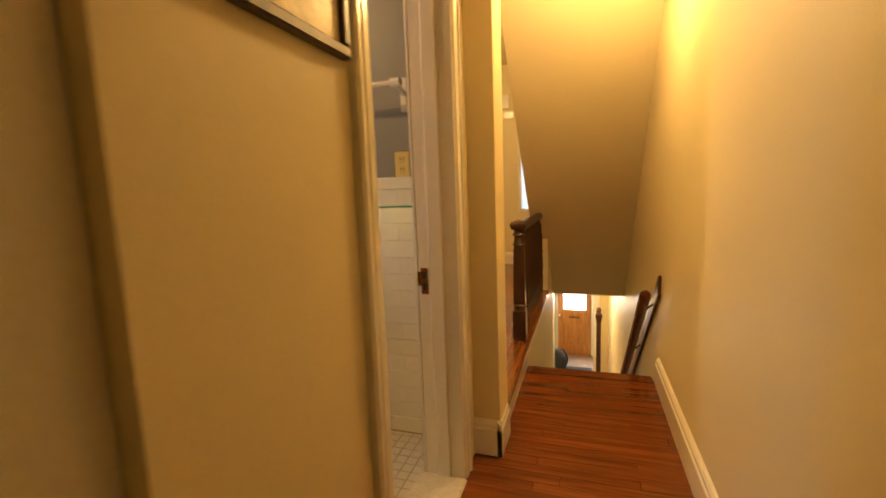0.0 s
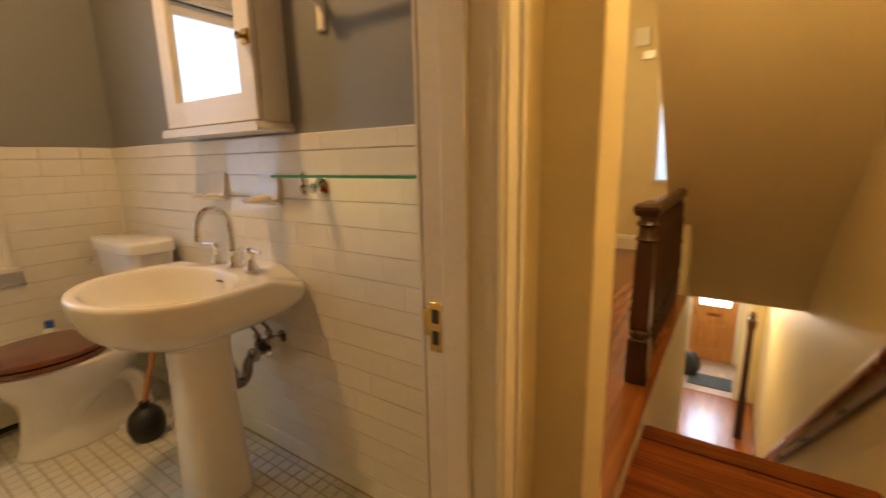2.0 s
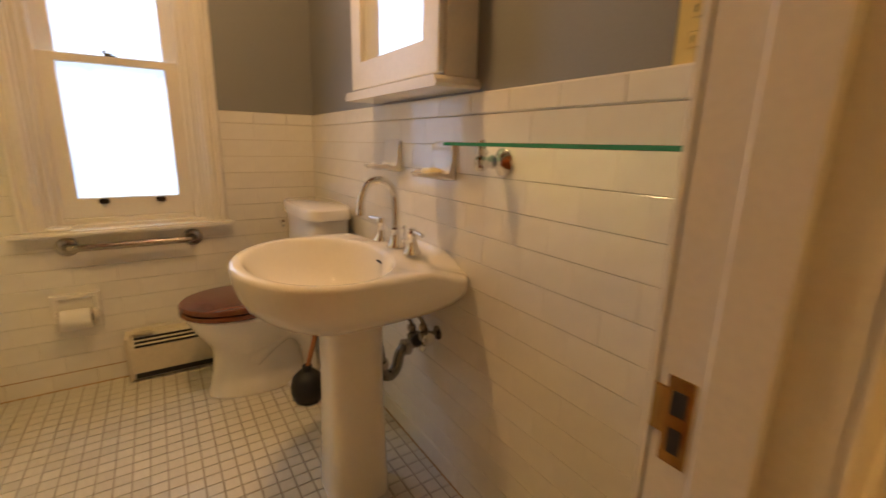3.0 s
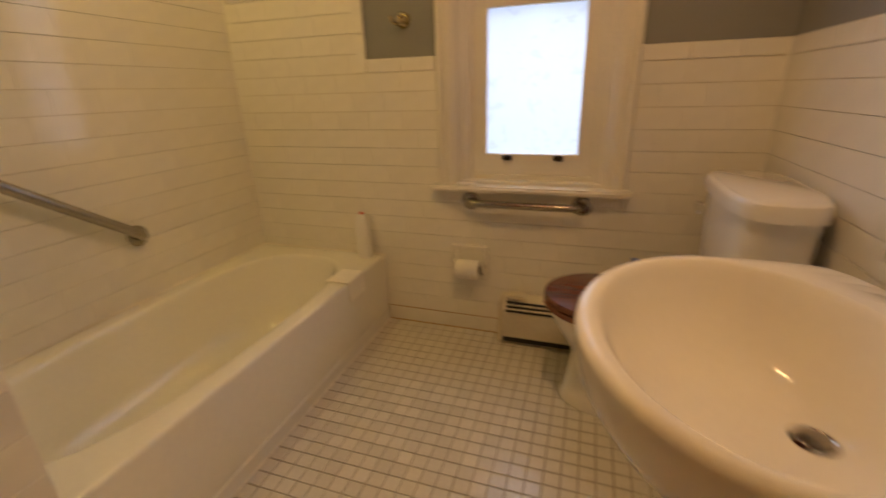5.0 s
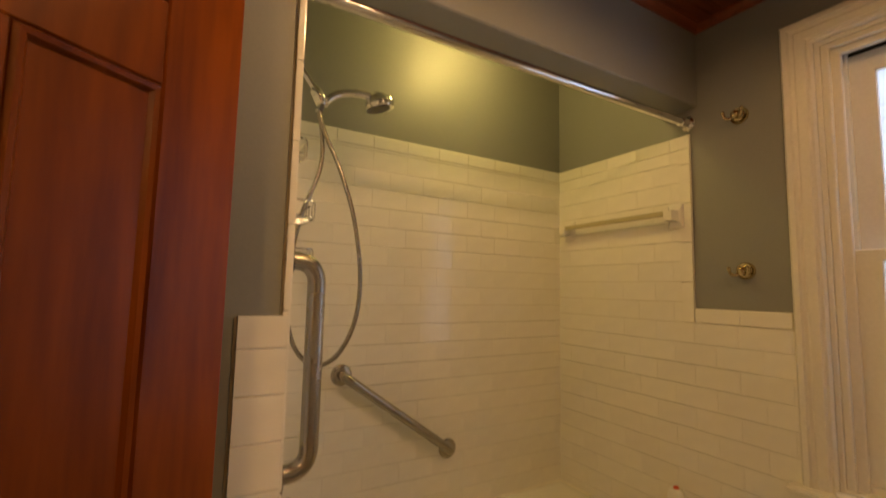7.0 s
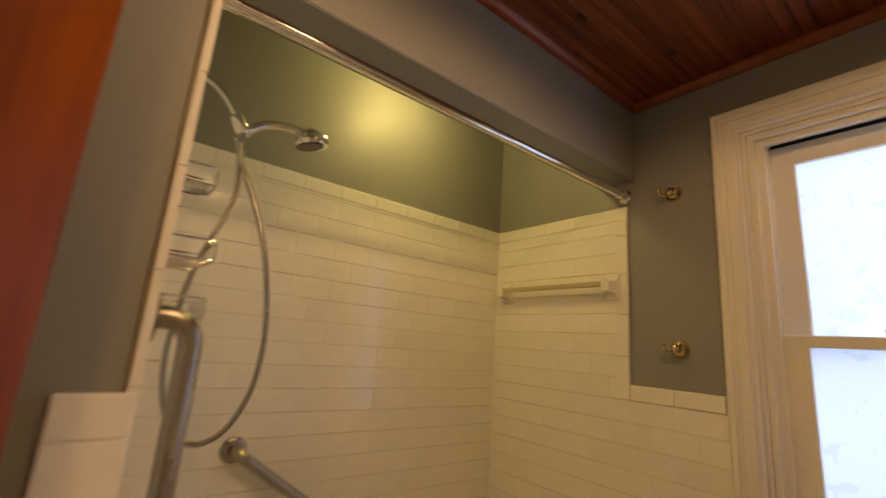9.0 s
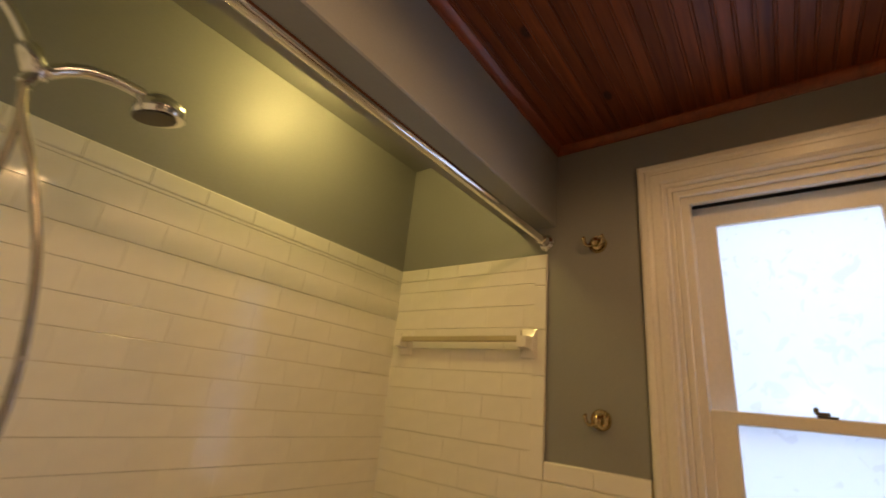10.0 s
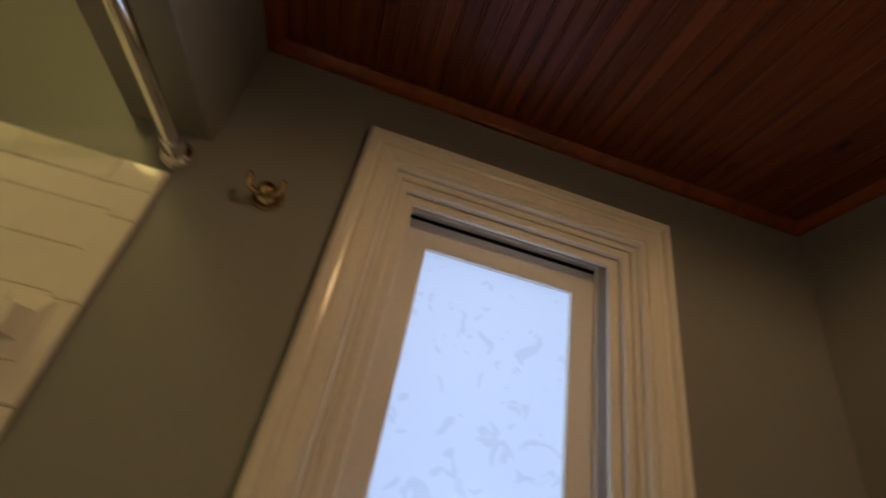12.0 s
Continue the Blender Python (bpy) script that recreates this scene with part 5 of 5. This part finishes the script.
part("jamb", boxes((-0.372, -0.355, 8.395, 8.53, LOW, LOW + 2.1), (0.385, 0.402, 8.395, 8.53, LOW, LOW + 2.1)), TRIM, d3, smooth=False)
mt = thing("door_mat", (0.07, 8.82, LOW + 0.004), "dark ribbed door mat on the vestibule floor", "mat")
part("mat", boxes((-0.34, 0.30, -0.22, 0.24, 0, 0.014), bevel=0.004), MAT, mt, smooth=False)
bg = thing("black_bag", (-0.27, 9.02, LOW + 0.004), "black nylon backpack on the vestibule floor", "bag")
part("bag", loft([[(x * s + dx, y * s, z) for x, y, _ in oval(0, 0, 0.13, 0.16, 0, 28, 2.8)] for s, dx, z in ((0.85, 0, 0), (0.95, 0, 0.04), (0.95, 0.01, 0.18), (0.8, -0.01, 0.30), (0.5, -0.04, 0.37), (0.15, -0.05, 0.39))]), BAG, bg)
part("strap", tube(smooth_path([(0.09, -0.10, 0.06), (0.15, -0.13, 0.18), (0.13, -0.12, 0.32), (0.05, -0.06, 0.42)]), 0.014), BAG, bg)
# a tall dark upright of unknown kind, built as a square post
nl = thing("lower_newel", (0.45, 7.3, LOW), "tall dark-stained square post at the foot of the stairs", "newel post")
part("post", square_post(((0.045, 0), (0.045, 0.6), (0.036, 0.66), (0.036, 1.55), (0.045, 1.60), (0.055, 1.66), (0.055, 1.69), (0.03, 1.72))), DARKWOOD, nl, smooth=False)
part("finial", lathe([(0.03, 1.715), (0.04, 1.735), (0.045, 1.765), (0.03, 1.795), (0, 1.81)], 18), DARKWOOD, nl)

# ---- tiles, floor pieces ----
TW, TP, GAP = 0.1545, 0.0787, 0.0013
cache = {}


def tile_mesh(w, h, depth, mat, bevel=0.0010):
    key = (round(w, 4), round(h, 4), mat.name)
    if key not in cache:
        bm = bmesh.new()
        b = bevel
        o = [(-w / 2, -h / 2), (w / 2, -h / 2), (w / 2, h / 2), (-w / 2, h / 2)]
        c = min(b * 0.35, 0.0004) if mat is SHEET else b
        i = [(-w / 2 + c, -h / 2 + b), (w / 2 - c, -h / 2 + b), (w / 2 - c, h / 2 - b), (-w / 2 + c, h / 2 - b)]
        r0, r1, r2 = [bm.verts.new((*p, 0)) for p in o], [bm.verts.new((*p, depth - b * 0.7)) for p in o], [bm.verts.new((*p, depth)) for p in i]
        for a, c in ((r0, r1), (r1, r2)):
            for k in range(4):
                bm.faces.new((a[k], a[(k + 1) % 4], c[(k + 1) % 4], c[k]))
        bm.faces.new(r2)
        me = bpy.data.meshes.new("tile")
        bm.to_mesh(me)
        bm.free()
        me.materials.append(mat)
        cache[key] = me
    return cache[key]


def tile_field(parent, m, u0, u1, v0, v1, holes=(), first=0, name="tile"):
    """Running-bond tiles over u0..u1 by v0..v1 in the plane of m's x and y, out along z."""
    rng = random.Random(len(parent.name) * 7 + int(u0 * 100))
    v, row = v0, first
    while v < v1 - 0.01:
        h = min(TP, v1 - v)
        u = u0 - (TW / 2 if row % 2 else 0)
        while u < u1 - 0.004:
            a, b = max(u, u0), min(u + TW, u1)
            cuts = [(a, b)]
            for hu0, hu1, hv0, hv1 in holes:
                if hv0 < v + h / 2 < hv1:
                    nxt = []
                    for p, q in cuts:
                        if q <= hu0 or p >= hu1:
                            nxt.append((p, q))
                        else:
                            if p < hu0:
                                nxt.append((p, hu0))
                            if q > hu1:
                                nxt.append((hu1, q))
                    cuts = nxt
            for p, q in cuts:
                if q - p > 0.012:
                    ob = new(name, tile_mesh(q - p - 0.0003, h - GAP, 0.0085, SHEET))
                    ob.parent = parent
                    ob.matrix_local = m @ pose((p + q) / 2, v + h / 2, rng.uniform(0, 0.0006), rng.uniform(-0.10, 0.10), rng.uniform(-0.08, 0.08), 0)
            u += TW
        v += TP
        row += 1


def trim_row(parent, m, u0, u1, v0, h, length, deep, name):
    u = u0
    while u < u1 - 0.01:
        q = min(u + length, u1)
        ob = new(name, tile_mesh(q - u - GAP, h - GAP, deep, SHEET, 0.004))
        ob.parent = parent
        ob.matrix_local = m @ pose((u + q) / 2, v0 + h / 2, 0)
        u += length


def backing(name, bm):
    return structure(name, bm, GROUT, "white glazed wall tiles in running bond with grey grout")


CAPH, BASEH = 0.056, 0.075
# basin wall: u along +x, out along -y
n = backing("wall_tiles_north", boxes((XP, XB - 0.008, YP - 0.003, YP + 0.001, 0, CAP - 0.004)))
m = pose(0, YP - 0.0025, 0, 90, 0, 0)
tile_field(n, m, XW + 0.001, XB - 0.09, BASEH, CAP - CAPH)
trim_row(n, m, XW + 0.001, XB - 0.09, CAP - CAPH, CAPH, TW, 0.0095, "cap_tile")
trim_row(n, m, XW + 0.001, XB - 0.09, -0.004, BASEH + 0.004, TW, 0.013, "base_tile")
# window wall: u along +y, out along +x
w = backing("wall_tiles_west", boxes((XP - 0.001, XP + 0.003, YQ, 0.088, 0, TALL - 0.004), (XP - 0.001, XP + 0.003, 0.088, WY0 - 0.05, 0, CAP - 0.004), (XP - 0.001, XP + 0.003, WY1 + 0.05, YP, 0, CAP - 0.004), (XP - 0.001, XP + 0.003, WY0 - 0.05, WY1 + 0.05, 0, WZ0 - 0.04)))
m = Matrix(((0, 0, 1, XP + 0.0025), (1, 0, 0, 0), (0, 1, 0, 0), (0, 0, 0, 1)))
hole = ((WY0 - 0.082, WY1 + 0.082, WZ0 - 0.03, 3), (-2, 0.108, -1, TH - 0.03))
tile_field(w, m, YS + 0.001, YN - 0.001, BASEH, CAP - CAPH, hole)
tile_field(w, m, YS + 0.001, 0.045, CAP - CAPH, TALL - CAPH)
for u0, u1 in ((0.091, WY0 - 0.082), (WY1 + 0.082, YN - 0.001)):
    trim_row(w, m, u0, u1, CAP - CAPH, CAPH, TW, 0.0095, "cap_tile")
trim_row(w, m, YS + 0.001, 0.091, TALL - CAPH, CAPH, TW, 0.0095, "cap_tile")
v = CAP - CAPH
while v < TALL - CAPH - 0.01:
    h = min(TW, TALL - CAPH - v)
    ob = new("edge_tile", tile_mesh(0.046 - GAP, h - GAP, 0.0125, SHEET, 0.004))
    ob.parent, ob.matrix_local = w, m @ pose(0.068, v + h / 2, 0)
    v += TW
trim_row(w, m, 0.112, YN - 0.001, -0.004, BASEH + 0.004, TW, 0.013, "base_tile")
part("stained_joint", tube([(XP + 0.0165, 0.118, 0.0005), (XP + 0.0165, YN - 0.014, 0.0005)], 0.0035, 8), STAIN, w, "rust-stained caulk line")
part("stained_joint", tube([(XP + 0.0130, 0.114, BASEH), (XP + 0.0130, 0.694, BASEH)], 0.0022, 8), STAIN, w, "rust-stained caulk line")
part("stained_joint", tube([(XW + 0.01, YP - 0.0165, 0.0005), (XB - 0.095, YP - 0.0165, 0.0005)], 0.0035, 8), STAIN, n, "rust-stained caulk line")
# behind the tub: u along -x, out along +y
s = backing("wall_tiles_tub", boxes((XP, -0.99, YQ - 0.001, YQ + 0.003, TH - 0.02, TALL - 0.004)))
m = Matrix(((-1, 0, 0, 0), (0, 0, 1, YQ + 0.0025), (0, 1, 0, 0), (0, 0, 0, 1)))
tile_field(s, m, 1.001, -XW - 0.001, TH + 0.003, TALL - CAPH)
trim_row(s, m, 1.001, -XW - 0.001, TALL - CAPH, CAPH, TW, 0.0095, "cap_tile")
# the tub's end wall: u along -y, out along -x; and its narrow return
e = backing("wall_tiles_tub_end", boxes((-0.993, -0.989, YQ, 0.236, 0, TALL - 0.004), (-0.99, -0.915, 0.234, 0.240, 0, CAP - 0.004)))
m = Matrix(((0, 0, -1, -0.9925), (-1, 0, 0, 0), (0, 1, 0, 0), (0, 0, 0, 1)))
tile_field(e, m, -0.19, -YS - 0.001, TH + 0.003, TALL - CAPH)
trim_row(e, m, -0.19, -YS - 0.001, TALL - CAPH, CAPH, TW, 0.0095, "cap_tile")
v = 0.002
while v < TALL - 0.01:
    h = min(TW, TALL - v)
    ob = new("edge_tile", tile_mesh(0.052 - GAP, h - GAP, 0.0125, SHEET, 0.004))
    ob.parent, ob.matrix_local = e, m @ pose(-0.218, v + h / 2, 0)
    v += TW
m = Matrix(((-1, 0, 0, 0), (0, 0, 1, 0.2385), (0, 1, 0, 0), (0, 0, 0, 1)))
v, k = CAP, 0
while v > 0.01:
    h = CAPH if k == 0 else min(TP, v)
    ob = new("return_tile", tile_mesh(0.082 - GAP, h - 0.0010, 0.0085, SHEET, 0.0016))
    ob.parent, ob.matrix_local = e, m @ pose(0.960, v - h / 2, 0)
    v, k = v - h, k + 1

# floor mosaic: the pieces in the middle of the room are parts, the rest one part
fl = bpy.data.objects["floor_bath"]
FP, rng = 0.0502, random.Random(5)
rest = bmesh.new()
count = 0
x = XW + 0.006
while x < XB - 0.03:
    y = 0.1185
    while y < YN - 0.02:
        near = -2.1 < x < -1.0 and 0.16 < y < 0.86
        if near and count < 300:
            ob = new("mosaic_tile", tile_mesh(FP - 0.0034, FP - 0.0034, 0.0035, FLOORTILE, 0.0016))
            ob.parent, ob.matrix_local = fl, pose(x + FP / 2, y + FP / 2, -0.0035 + rng.uniform(0, 0.0004), rng.uniform(-0.4, 0.4), rng.uniform(-0.4, 0.4), 0)
            count += 1
        else:
            hw = FP / 2 - 0.0017
            cx, cy = x + FP / 2, y + FP / 2
            r0 = [rest.verts.new((cx + a * hw, cy + b * hw, -0.0035)) for a, b in ((-1, -1), (1, -1), (1, 1), (-1, 1))]
            r1 = [rest.verts.new((cx + a * (hw - 0.0016), cy + b * (hw - 0.0016), rng.uniform(-0.0002, 0.0002))) for a, b in ((-1, -1), (1, -1), (1, 1), (-1, 1))]
            for k in range(4):
                rest.faces.new((r0[k], r0[(k + 1) % 4], r1[(k + 1) % 4], r1[k]))
            rest.faces.new(r1)
        y += FP
    x += FP
tagged(link_mesh("mosaic_tiles", rest, FLOORTILE, fl), kind="stuff")

# oak strips of the hall floor run across it; the landing's run along it
hf, uf = bpy.data.objects["floor_hall"], bpy.data.objects["floor_upper_hall"]
rng = random.Random(9)


def strip(parent, x0, x1, y0, y1, z, mat):
    key = (round(x1 - x0, 2), round(y1 - y0, 3), mat.name)
    if key not in cache:
        w, d = x1 - x0 - 0.0012, y1 - y0 - 0.0012
        bm = boxes((-w / 2, w / 2, -d / 2, d / 2, -0.013, 0), bevel=0.0008)
        me = bpy.data.meshes.new("floor_strip")
        bm.to_mesh(me)
        bm.free()
        me.materials.append(mat)
        cache[key] = me
    ob = new("floor_strip", cache[key])
    ob.parent, ob.matrix_local = parent, pose((x0 + x1) / 2, (y0 + y1) / 2, z)


y = -0.60
while y < EDGE - 0.092:
    y1 = min(y + 0.057, EDGE - 0.091)
    left = XH + 0.002 if y1 < 1.56 else XL + 0.001
    cut = rng.choice((0.05, 0.15, 0.25, 0.35, 0.45, 0.6))
    if rng.random() < 0.75:
        strip(hf, left, cut, y, y1, 0.0, OAKFLOOR)
        strip(hf, cut, XR - 0.001, y, y1, 0.0, OAKFLOOR)
    else:
        strip(hf, left, XR - 0.001, y, y1, 0.0, OAKFLOOR)
    y += 0.057
x = XL - 0.10
while x > -1.15:
    y, nxt = 1.735, 1.735
    while y < FAR - 0.01:
        nxt = min(y + rng.choice((0.6, 0.9, 1.2)), FAR - 0.002)
        strip(uf, x - 0.057, x, y, nxt, STEP, OAKFLOOR_Y)
        y = nxt
    x -= 0.057
